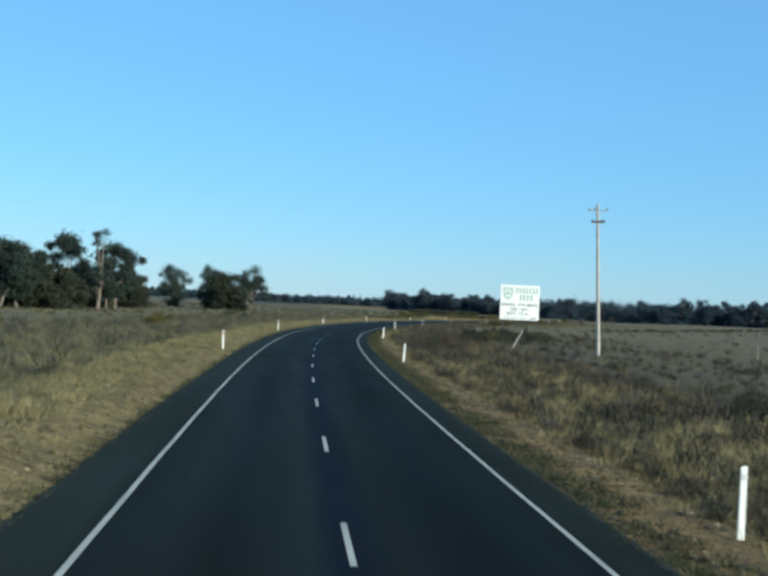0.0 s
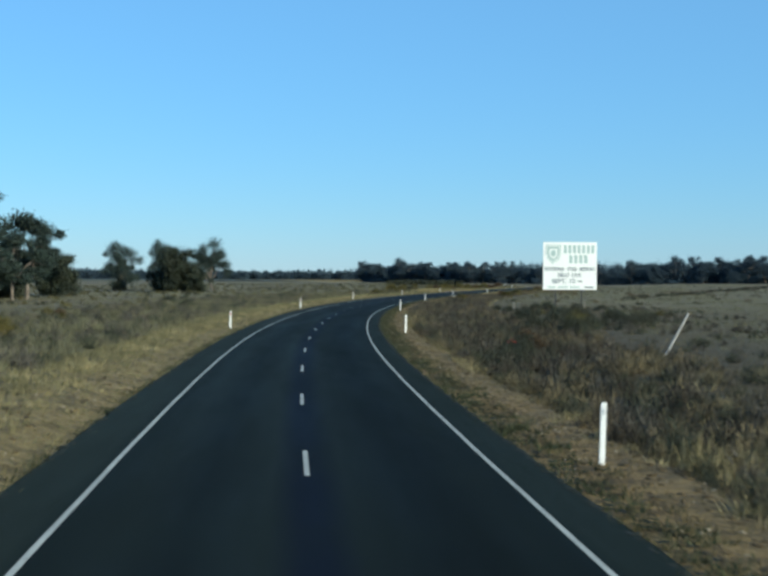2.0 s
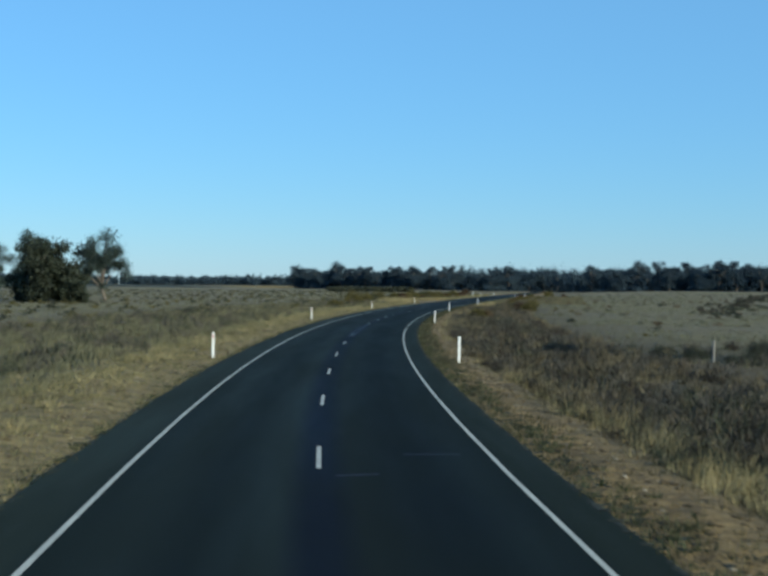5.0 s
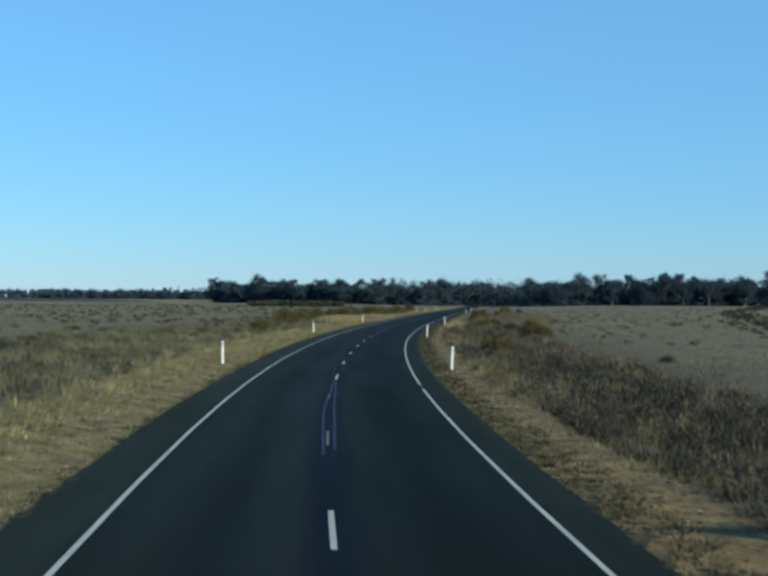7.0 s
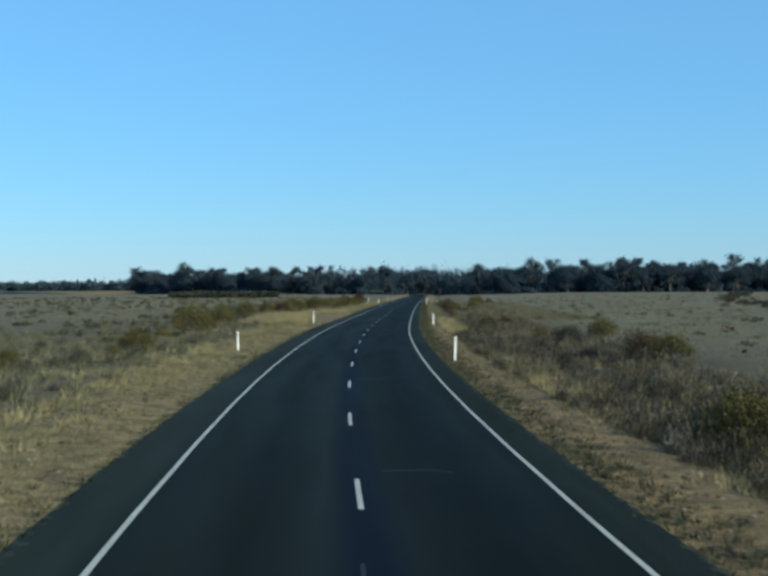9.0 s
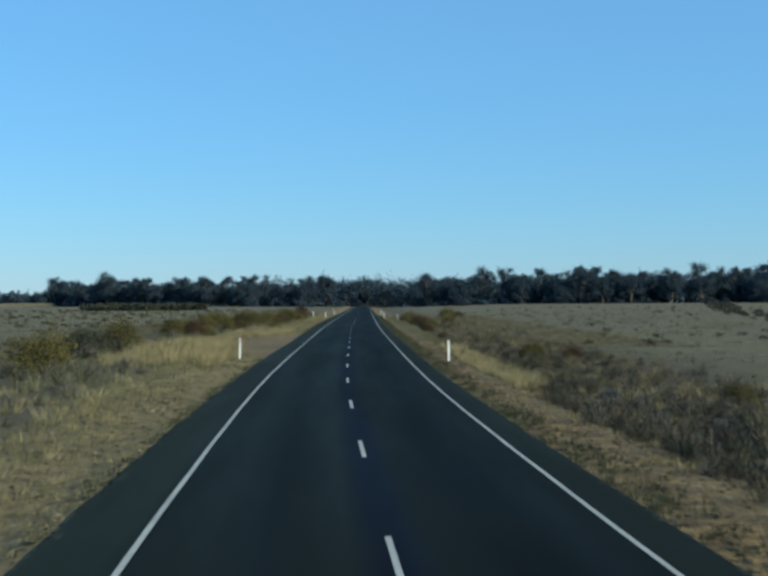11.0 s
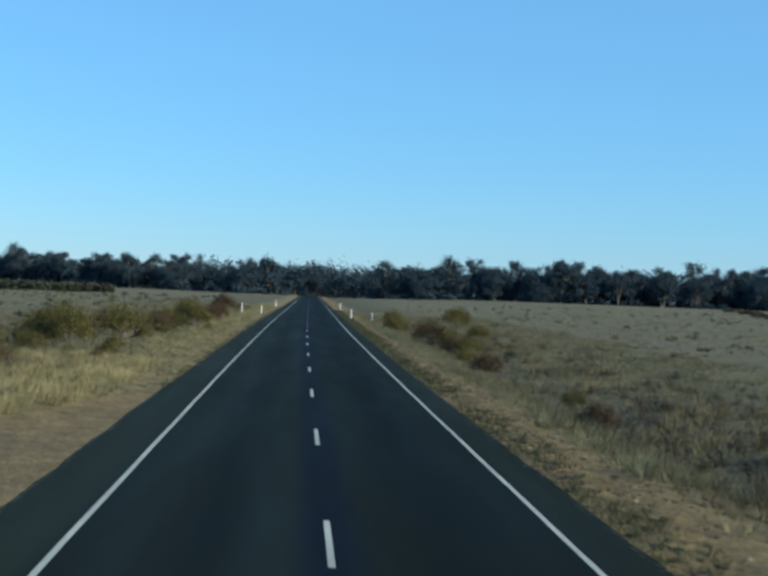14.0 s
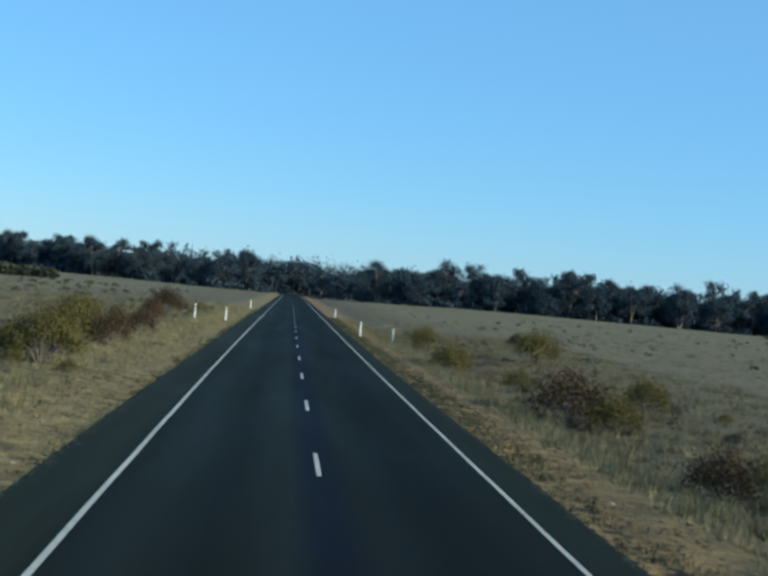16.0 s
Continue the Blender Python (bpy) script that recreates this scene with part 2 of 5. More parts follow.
GRASS_VERGE = foliage("short_verge_grass", [(0.060, 0.062, 0.028), (0.135, 0.126, 0.059), (0.232, 0.204, 0.098), (0.350, 0.298, 0.148)], through=0.15, clump=2.0)
GRASS_DULL = foliage("dull_verge_weeds", [(0.036, 0.031, 0.013), (0.078, 0.066, 0.028), (0.140, 0.114, 0.048), (0.240, 0.186, 0.080)], through=0.15, clump=2.2)
GRASS_GREY = foliage("grey_paddock_grass", [(0.070, 0.071, 0.038), (0.115, 0.113, 0.062), (0.158, 0.150, 0.085), (0.205, 0.188, 0.110)], through=0.15)
WEED_GREEN = foliage("dark_green_weeds", [(0.022, 0.028, 0.012), (0.042, 0.05, 0.02), (0.07, 0.075, 0.032)], through=0.15)
SCRUB_OLIVE = foliage("olive_scrub", [(0.066, 0.058, 0.014), (0.118, 0.101, 0.024), (0.170, 0.140, 0.036), (0.086, 0.073, 0.018)], through=0.2)
SCRUB_RUST = foliage("rust_scrub", [(0.066, 0.040, 0.018), (0.112, 0.066, 0.027), (0.084, 0.054, 0.024), (0.050, 0.034, 0.017)], through=0.15)
SCRUB_DARK = foliage("dark_grey_scrub", [(0.028, 0.034, 0.019), (0.048, 0.054, 0.031), (0.070, 0.074, 0.044), (0.040, 0.041, 0.025)], through=0.15)
LEAF_GUM = foliage("gum_leaves", [(0.020, 0.033, 0.026), (0.038, 0.057, 0.044), (0.063, 0.084, 0.062), (0.030, 0.044, 0.034)], 0.6, 0.2)
LEAF_DENSE = foliage("dense_dark_leaves", [(0.022, 0.030, 0.018), (0.039, 0.049, 0.028), (0.055, 0.065, 0.036), (0.030, 0.036, 0.021)], 0.65, 0.15)
# haze of distance put into the leaf colour: bluish, with little contrast
LEAF_HAZED = foliage("hazed_far_leaves", [(0.031, 0.051, 0.070), (0.035, 0.056, 0.076), (0.040, 0.062, 0.082), (0.046, 0.069, 0.089)], 0.9, 0.05, clump=0.3)


# ---- the line of the road: its heading every 20 m, from 20 m behind the start ----
HEADING = [-0.22, 0.0, 0.22, 0.52, 1.03, 1.67, 2.36, 3.56, 5.0, 6.28, 7.76, 9.12, 10.44, 11.88, 13.16, 14.16, 15.26, 16.12, 16.71, 17.58,
           17.9, 17.9, 17.95, 18.05, 18.15, 18.25, 18.35, 18.4, 18.45, 18.45, 18.45]
S_ALL = np.arange(-200.0, 1400.5, 1.0)
H_ALL = np.radians(np.interp(S_ALL, -20 + 20.0 * np.arange(len(HEADING)), HEADING))
mid_h = (H_ALL[1:] + H_ALL[:-1]) / 2
X_ALL, Y_ALL = np.concatenate([[0], np.cumsum(np.sin(mid_h))]), np.concatenate([[0], np.cumsum(np.cos(mid_h))])
X_ALL, Y_ALL = X_ALL - X_ALL[200], Y_ALL - Y_ALL[200]


def along(s, e):
    """World x, y of a place s metres along the road and e metres to the right of its middle."""
    h = np.interp(s, S_ALL, H_ALL)
    return np.interp(s, S_ALL, X_ALL) + e * np.cos(h), np.interp(s, S_ALL, Y_ALL) - e * np.sin(h)


def road_place(x, y):
    """The inverse of along(), for arrays of places."""
    x, y = np.atleast_1d(x).astype(float), np.atleast_1d(y).astype(float)
    s = y * 1.03
    for _ in range(12):
        h = np.interp(s, S_ALL, H_ALL)
        s = s + (x - np.interp(s, S_ALL, X_ALL)) * np.sin(h) + (y - np.interp(s, S_ALL, Y_ALL)) * np.cos(h)
    h = np.interp(s, S_ALL, H_ALL)
    return s, (x - np.interp(s, S_ALL, X_ALL)) * np.cos(h) - (y - np.interp(s, S_ALL, Y_ALL)) * np.sin(h)


def waves(x, y):
    """Gentle unevenness of open ground."""
    return (0.10 * np.sin(x * 0.21 + 1.3 * np.sin(y * 0.13)) * np.sin(y * 0.17 + 0.8) + 0.06 * np.sin(x * 0.63 + y * 0.41) + 0.05 * np.sin(y * 0.77 - x * 0.35 + 2.0))


FALL = 0.0227  # the seal falls to the right


def crossfall(e):
    return -FALL * np.interp(e, [-70, -9, 9, 70], [0, -9, 9, 0])


def on_track(s, e, soft=0.5):
    """How far a place lies on the side track (0 to 1): a wide mouth at the road that narrows to the left."""
    a = np.abs(e)
    near = np.interp(a, [4.7, 6.0, 7.7, 9.7, 12, 40], [371, 377.5, 384, 389, 391.5, 391.5])
    far = np.interp(a, [4.7, 5.3, 7.9, 10.5, 14, 40], [426, 423, 414, 404.5, 400.5, 400.5])
    return np.clip(np.minimum(s - near, far - s) / soft + 0.5, 0, 1) * (np.asarray(e) < -4.4) * np.clip((60 - a) / 10, 0, 1)


def ground_height(s, e):
    s, e = np.asarray(s, float), np.asarray(e, float)
    a = np.abs(e)
    right = np.interp(a, [0, 4.7, 5.2, 6.8, 8.0, 9.2, 10.6, 12.5, 18, 40, 200, 700], [-0.07, -0.07, -0.05, -0.03, -0.24, -0.50, -0.42, -0.20, -0.15, -0.2, 0.0, 0.3])
    left = np.interp(a, [0, 4.7, 5.5, 6.6, 8.0, 9.5, 11.0, 13, 18, 40, 200, 700], [-0.07, -0.07, -0.06, 0.05, 0.08, 0.08, 0.08, 0.08, 0.1, 0.1, 0.0, 0.3])
    z = np.where(e > 0, right, left)
    x, y = along(s, e)
    z = z + waves(x, y) * np.clip((a - 5.2) / 6, 0, 1)
    z = z + crossfall(e)
    z = z + np.clip((s - 540) / 220, 0, 1) * np.where(e > 0, 1.3, 0.7) * np.clip((a - 12) / 60, 0, 1)
    z = z + np.interp(s, [-20, 40, 75, 112, 288, 319, 348], [0.1, 0.25, 0.30, 0, 0, -0.32, 0]) * (e < 0) * np.interp(a, [5.0, 6.0, 9, 30], [0, 1, 1, 0])
    fill = on_track(s, e, 3.0)
    return z * (1 - fill) + fill * (crossfall(e) + np.interp(a, [4.7, 6, 12, 40], [-0.075, -0.10, -0.25, -0.25]))


def height_at(x, y):
    s, e = road_place(x, y)
    return ground_height(s, e)


# ---- helpers for building ----
def mesh_from(name, verts, faces, mats, smooth=False):
    me = bpy.data.meshes.new(name)
    me.from_pydata([tuple(v) for v in verts], [], [tuple(f) for f in faces])
    for m in (mats if isinstance(mats, (list, tuple)) else [mats]):
        me.materials.append(m)
    if smooth:
        me.polygons.foreach_set("use_smooth", [True] * len(me.polygons))
    me.update()
    return me


def triangles(name, verts, mat):
    """A mesh of loose triangles from an array of shape (count, 3, 3)."""
    count = len(verts)
    me = bpy.data.meshes.new(name)
    me.vertices.add(count * 3)
    me.loops.add(count * 3)
    me.polygons.add(count)
    me.vertices.foreach_set("co", np.ascontiguousarray(verts, dtype=np.float32).ravel())
    me.loops.foreach_set("vertex_index", np.arange(count * 3, dtype=np.int32))
    me.polygons.foreach_set("loop_start", np.arange(0, count * 3, 3, dtype=np.int32))
    me.materials.append(mat)
    me.update(calc_edges=True)
    return me


def part(name, bm, mat, parent, label=""):
    """Links a bmesh as one mesh object under a thing or a part."""
    me = bpy.data.meshes.new(name)
    bm.to_mesh(me)
    bm.free()
    me.materials.append(mat)
    ob = new(name, me)
    ob.parent = parent
    if label:
        tagged(ob, label)
    return ob


def box(bm, size, centre, bevel=0.0, turn=None):
    r = bmesh.ops.create_cube(bm, size=1.0)
    m = Matrix.Translation(centre) @ (turn or Matrix()) @ Matrix.Diagonal((*size, 1))
    bmesh.ops.transform(bm, matrix=m, verts=r["verts"])
    if bevel:
        edges = list({e for v in r["verts"] for e in v.link_edges})
        bmesh.ops.bevel(bm, geom=edges, offset=bevel, segments=2, affect="EDGES")
    return bm


def rod(bm, a, b, r0, r1, sides=10):
    a, b = Vector(a), Vector(b)
    r = bmesh.ops.create_cone(bm, cap_ends=True, segments=sides, radius1=r0, radius2=r1, depth=(b - a).length)
    m = Matrix.Translation((a + b) / 2) @ (b - a).to_track_quat("Z", "Y").to_matrix().to_4x4()
    bmesh.ops.transform(bm, matrix=m, verts=r["verts"])
    return bm


def place(s, e, turn=0.0, dz=0.0):
    x, y = along(s, e)
    h = math.degrees(float(np.interp(s, S_ALL, H_ALL)))
    return pose(float(x), float(y), float(ground_height(s, e)) + dz, 0, 0, -h + turn)


# ---- ground: one sheet from the road to the horizon ----
def build_ground():
    s_rows = np.concatenate([np.arange(-80, 0, 8.0), np.arange(0, 620, 2.0), np.arange(620, 1150, 10.0)])
    half = np.array([4.4, 4.9, 5.4, 6.0, 6.8, 7.6, 8.4, 9.2, 10.2, 11.4, 12.2, 13, 14, 15, 18, 22, 28, 36, 48, 64, 90, 130, 190, 280, 400, 560])
    e_cols = np.concatenate([-half[::-1], [-2.0, 2.0], half])
    S, E = np.meshgrid(s_rows, e_cols, indexing="ij")
    X, Y = along(S, E)
    Z = ground_height(S, E)
    rows, cols = S.shape
    verts = np.stack([X, Y, Z], -1).reshape(-1, 3)
    index = np.arange(rows * cols).reshape(rows, cols)
    faces = np.stack([index[:-1, :-1], index[:-1, 1:], index[1:, 1:], index[1:, :-1]], -1).reshape(-1, 4)[:, ::-1].tolist()
    edge = np.concatenate([index[0, :], index[1:, -1], index[-1, -2::-1], index[-2:0:-1, 0]])
    rim = verts[edge]
    middle = np.array([60.0, 500.0])
    way = rim[:, :2] - middle
    way /= np.linalg.norm(way, axis=1)[:, None]
    ring = []
    for radius in (1500.0, 4800.0):
        ring.append(np.column_stack([middle + way * radius, np.full(len(way), 2.0)]))
    base = len(verts)
    verts = np.vstack([verts, *ring])
    n = len(edge)
    for k in range(n):
        j = (k + 1) % n
        faces.append([int(edge[k]), base + k, base + j, int(edge[j])])
        faces.append([base + k, base + n + k, base + n + j, base + j])
    me = mesh_from("ground", verts, faces, GROUND, smooth=True)
    verge = np.zeros(len(verts), np.float32)
    a = np.abs(E)
    w = np.interp(a, [4.4, 5.6, 6.4, 7.4, 8.6], [1.0, 0.95, 0.8, 0.3, 0.0]) * np.where(E > 0, 1.0, 0.25)
    # where brush stands: twig litter plus painted shade under it
    litter_and_shade = np.where(E > 0, np.interp(a, [6.4, 7.6, 17, 24], [0, 0.95, 0.85, 0]) + np.clip((230 - S) / 30, 0, 1) * np.interp(a, [16, 20, 36, 60], [0, 0.55, 0.5, 0]), np.interp(a, [8.0, 10, 22, 34], [0, 0.7, 0.6, 0])) * np.interp(S, [330, 440], [1, 0.5])
    track = on_track(S, E, 2.0)
    verge[:rows * cols] = w.ravel()
    worn = np.zeros(len(verts), np.float32)
    worn[:rows * cols] = track.ravel()
    me.attributes.new("track", "FLOAT", "POINT").data.foreach_set("value", worn)
    stalk = np.zeros(len(verts), np.float32)
    stalk[:rows * cols] = ((E < 0) * np.interp(a, [4.4, 7.0, 9.2], [1, 0.85, 0])).ravel()
    me.attributes.new("straw", "FLOAT", "POINT").data.foreach_set("value", stalk)
    shaded_litter = np.zeros(len(verts), np.float32)
    shaded_litter[:rows * cols] = litter_and_shade.ravel()
    me.attributes.new("litter", "FLOAT", "POINT").data.foreach_set("value", shaded_litter)
    layer = me.attributes.new("verge", "FLOAT", "POINT")
    layer.data.foreach_set("value", verge)
    tagged(new("ground", me), "flat dry grassland with bare gravel verges beside the road", "ground", kind="structure")


def ribbon(name, s_list, e_left, e_right, z, mat, depth=0.0):
    """A strip along the road between two edges; depth gives it sides."""
    s_list = np.asarray(s_list, float)
    cols = [np.asarray(e_left, float) + 0 * s_list, np.asarray(e_right, float) + 0 * s_list]
    verts, faces, uvs = [], [], []
    rails = [(cols[0], z - depth), (cols[0], z), (cols[1], z), (cols[1], z - depth)] if depth else [(cols[0], z), (cols[1], z)]
    for e, height in rails:
        x, y = along(s_list, e)
        verts.append(np.column_stack([x, y, height + crossfall(e)]))
        uvs.append(np.column_stack([e, s_list]))
    n = len(s_list)
    for r in range(len(rails) - 1):
        for k in range(n - 1):
            faces.append((r * n + k, (r + 1) * n + k, (r + 1) * n + k + 1, r * n + k + 1))
    if depth:
        faces += [(0, n, 2 * n, 3 * n)[::-1], (n - 1, 2 * n - 1, 3 * n - 1, 4 * n - 1)]
    me = mesh_from(name, np.vstack(verts), faces, mat)
    layer = me.uv_layers.new(name="UVMap")
    flat = np.vstack(uvs)
    ids = np.empty(len(me.loops), np.int32)
    me.loops.foreach_get("vertex_index", ids)
    layer.data.foreach_set("uv", flat[ids].astype(np.float32).ravel())
    return me


def build_road():
    rng_edge = np.random.default_rng(3)
    s = np.concatenate([np.arange(-80, 0, 4.0), np.arange(0, 640, 0.5), np.arange(640, 1000, 5.0)])
    wob = 0.012 * np.sin(s * 0.9) + 0.006 * np.sin(s * 2.3 + 1) + 0.03 * np.sin(s * 0.13) + rng_edge.normal(size=len(s)) * 0.014
    wob2 = 0.012 * np.sin(s * 0.8 + 2) + 0.006 * np.sin(s * 1.9) + 0.03 * np.sin(s * 0.11 + 1) + rng_edge.normal(size=len(s)) * 0.014
    me = ribbon("road", s, -4.72 + wob, 4.50 + wob2, 0.0, ASPHALT, 0.12)
    road = tagged(new("road", me), "dark sealed two-lane rural road curving through dry grassland", "road", kind="structure")
    half = 3.53
    for name, side, runs in (("edge_line", -0.983, [(-60, 960)]), ("edge_line", 1, [(-60, 239.6), (241.8, 960)])):
        for a, b in runs:
            pts = np.arange(a, b + 0.1, 1.1)
            mids = half * side + 0.004 * np.sin(pts * 0.7)
            tagged(new(name, ribbon(name, pts, mids - 0.047, mids + 0.047, 0.005, PAINT)), "continuous worn white painted line along the road edge", "road marking", kind="structure")
    for a, b in ((239.6, 240.5), (241.0, 241.8)):  # the edge line is half hidden under crack seal
        pts = np.linspace(a, b, 4)
        tagged(new("edge_line", ribbon("edge_line", pts, half - 0.02, half + 0.03, 0.005, PAINT_FADED)), "faded stretch of the painted edge line beside a crack seal", "road marking", kind="structure")
    for k in range(-3, 60):
        a = 3.83 + 12.0 * k
        # two dashes half hidden under the crack seal
        a0, e0, e1, mat = {18: (a, -0.035, 0.025, PAINT_FADED), 19: (a + 1.6, -0.13, -0.06, PAINT_FADED)}.get(k, (a, -0.047, 0.047, PAINT))
        pts = np.linspace(a0, a + 3.1, 4)
        tagged(new("centre_dash", ribbon("centre_dash", pts, e0, e1, 0.006 if mat is PAINT_FADED else 0.005, mat)), "faded grey painted dash beside the crack seal" if mat is PAINT_FADED else "worn white painted dash on the middle of the road", "road marking", "dashes of the centre line", "structure")
    cracks = [[(244.5, 0.0), (240, -0.09), (236.4, -0.05), (233, -0.13), (228, -0.17), (223, -0.13), (218, -0.10)],
              [(244.5, 0.05), (240, 0.06), (236, 0.12), (231, 0.13), (226, 0.17), (219, 0.16)],
              [(236.2, 0.12), (236.0, 0.6), (236.3, 1.15)],
              [(264, -0.10), (258, -0.22), (251, -0.26), (245, -0.2)], [(262, 0.08), (256, 0.13), (249, 0.12)],
              [(147, 1.0), (147.2, 1.9), (146.9, 2.6)], [(159, 0.3), (159.3, 1.1)], [(162, 1.7), (162.2, 2.9)], [(272, 0.5), (272.2, 1.5), (271.9, 1.9)],
              [(296, 0.2), (296.4, 1.3)]]
    for line in cracks:
        pts = np.array(line)
        seal = OLD_SEALANT if 244.6 < pts[0, 0] < 265 else SEALANT
        fine = np.linspace(0, 1, 6 * len(pts))
        at = np.linspace(0, 1, len(pts))
        s2, e2 = np.interp(fine, at, pts[:, 0]), np.interp(fine, at, pts[:, 1])
        e2 = e2 + 0.006 * np.sin(np.arange(len(fine)) * 1.7)
        if abs(pts[0, 0] - pts[-1, 0]) > 2:
            me = ribbon("sealed_crack", s2, e2 - 0.035, e2 + 0.035, 0.004, seal)
        else:
            verts, n = [], len(fine)
            for d in (-0.05, 0.05):
                x, y = along(s2 + d, e2)
                verts.append(np.column_stack([x, y, 0.004 + crossfall(e2)]))
            me = mesh_from("sealed_crack", np.vstack(verts), [(k, k + 1, n + k + 1, n + k) for k in range(n - 1)], seal)
        tagged(new("sealed_crack", me), "dark bluish bitumen seal over a crack in the road", "road repair", kind="structure")


build_ground()
build_road()


# ---- roadside things ----
def guide_post(reflector, label):
    root = new("guide_post")
    bm = bmesh.new()
    box(bm, (0.115, 0.028, 1.32), (0, 0, 0.40), 0.010)
    for v in bm.verts:
        if v.co.z > 1.0:
            v.co.z += v.co.x * 0.18
    part("post", bm, POST_WHITE, root)
    bm = bmesh.new()
    box(bm, (0.045, 0.012, 0.11 if reflector is GREY_REFLECT else 0.17), (0, -0.019, 0.88), 0.004)
    part("reflector", bm, reflector, root, "small reflector near the post top")
    return tagged(root, label, "guide post", "guide posts along the road")


red_post = guide_post(RED_REFLECT, "white plastic roadside guide post with a red reflector")
pale_post = guide_post(GREY_REFLECT, "white plastic roadside guide post with a silver reflector")
LEFT_POSTS = [(16, -5.6), (75.6, -5.55), (136.1, -5.63), (192.6, -5.47), (253, -6.0), (319.5, -6.9), (371, -6.13), (540, -5.9), (535, -8.1), (600, -5.8)]
RIGHT_POSTS = [(19.8, 6.6), (78, 5.8), (137, 6.12), (194, 5.8), (254, 5.69), (311, 5.2), (373, 5.95), (541, 5.55), (538, 8.1), (605, 5.7)]
for stock, posts in ((red_post, LEFT_POSTS), (pale_post, RIGHT_POSTS)):
    for k, (s, e) in enumerate(posts):
        lean = Matrix.Rotation(radians(random.uniform(-2.5, 2.5)), 4, "Y") @ Matrix.Rotation(radians(random.uniform(-2, 2)), 4, "X")
        m = place(s, e, random.uniform(-8, 8), 0.09 if e < 0 else 0.16) @ lean
        if k == 0:
            stock.matrix_world = m
        else:
            copy_thing(stock, m)


def lettering(text, height, where, parent, mat, width):
    """A line of raised print, word by word."""
    unit = width / len(text)
    at = 0
    for word in text.split(" "):
        printed_word(word, height, (where[0] + at * unit, where[1], where[2]), parent, mat, unit * (len(word) - 0.15))
        at += len(word) + 1


def printed_word(text, height, where, parent, mat, width=None):
    cu = bpy.data.curves.new("lettering", "FONT")
    cu.body, cu.size, cu.align_x, cu.extrude, cu.offset = text, height, "LEFT", 0.006, 0.012
    ob = new("lettering", cu)
    me = bpy.data.meshes.new_from_object(ob)
    bpy.data.objects.remove(ob)
    me.materials.clear()
    me.materials.append(mat)
    xs = [v.co.x for v in me.vertices]
    ys = [v.co.y for v in me.vertices]
    kx = (width / (max(xs) - min(xs))) if width else 1.0
    ky = height / (max(ys) - min(ys))
    for v in me.vertices:
        v.co = Vector(((v.co.x - min(xs)) * kx, (v.co.y - min(ys)) * ky, v.co.z))
    ob = new("printed_word", me)
    ob.parent = parent
    ob.matrix_local = pose(*where, 90, 0, 0)
    return ob


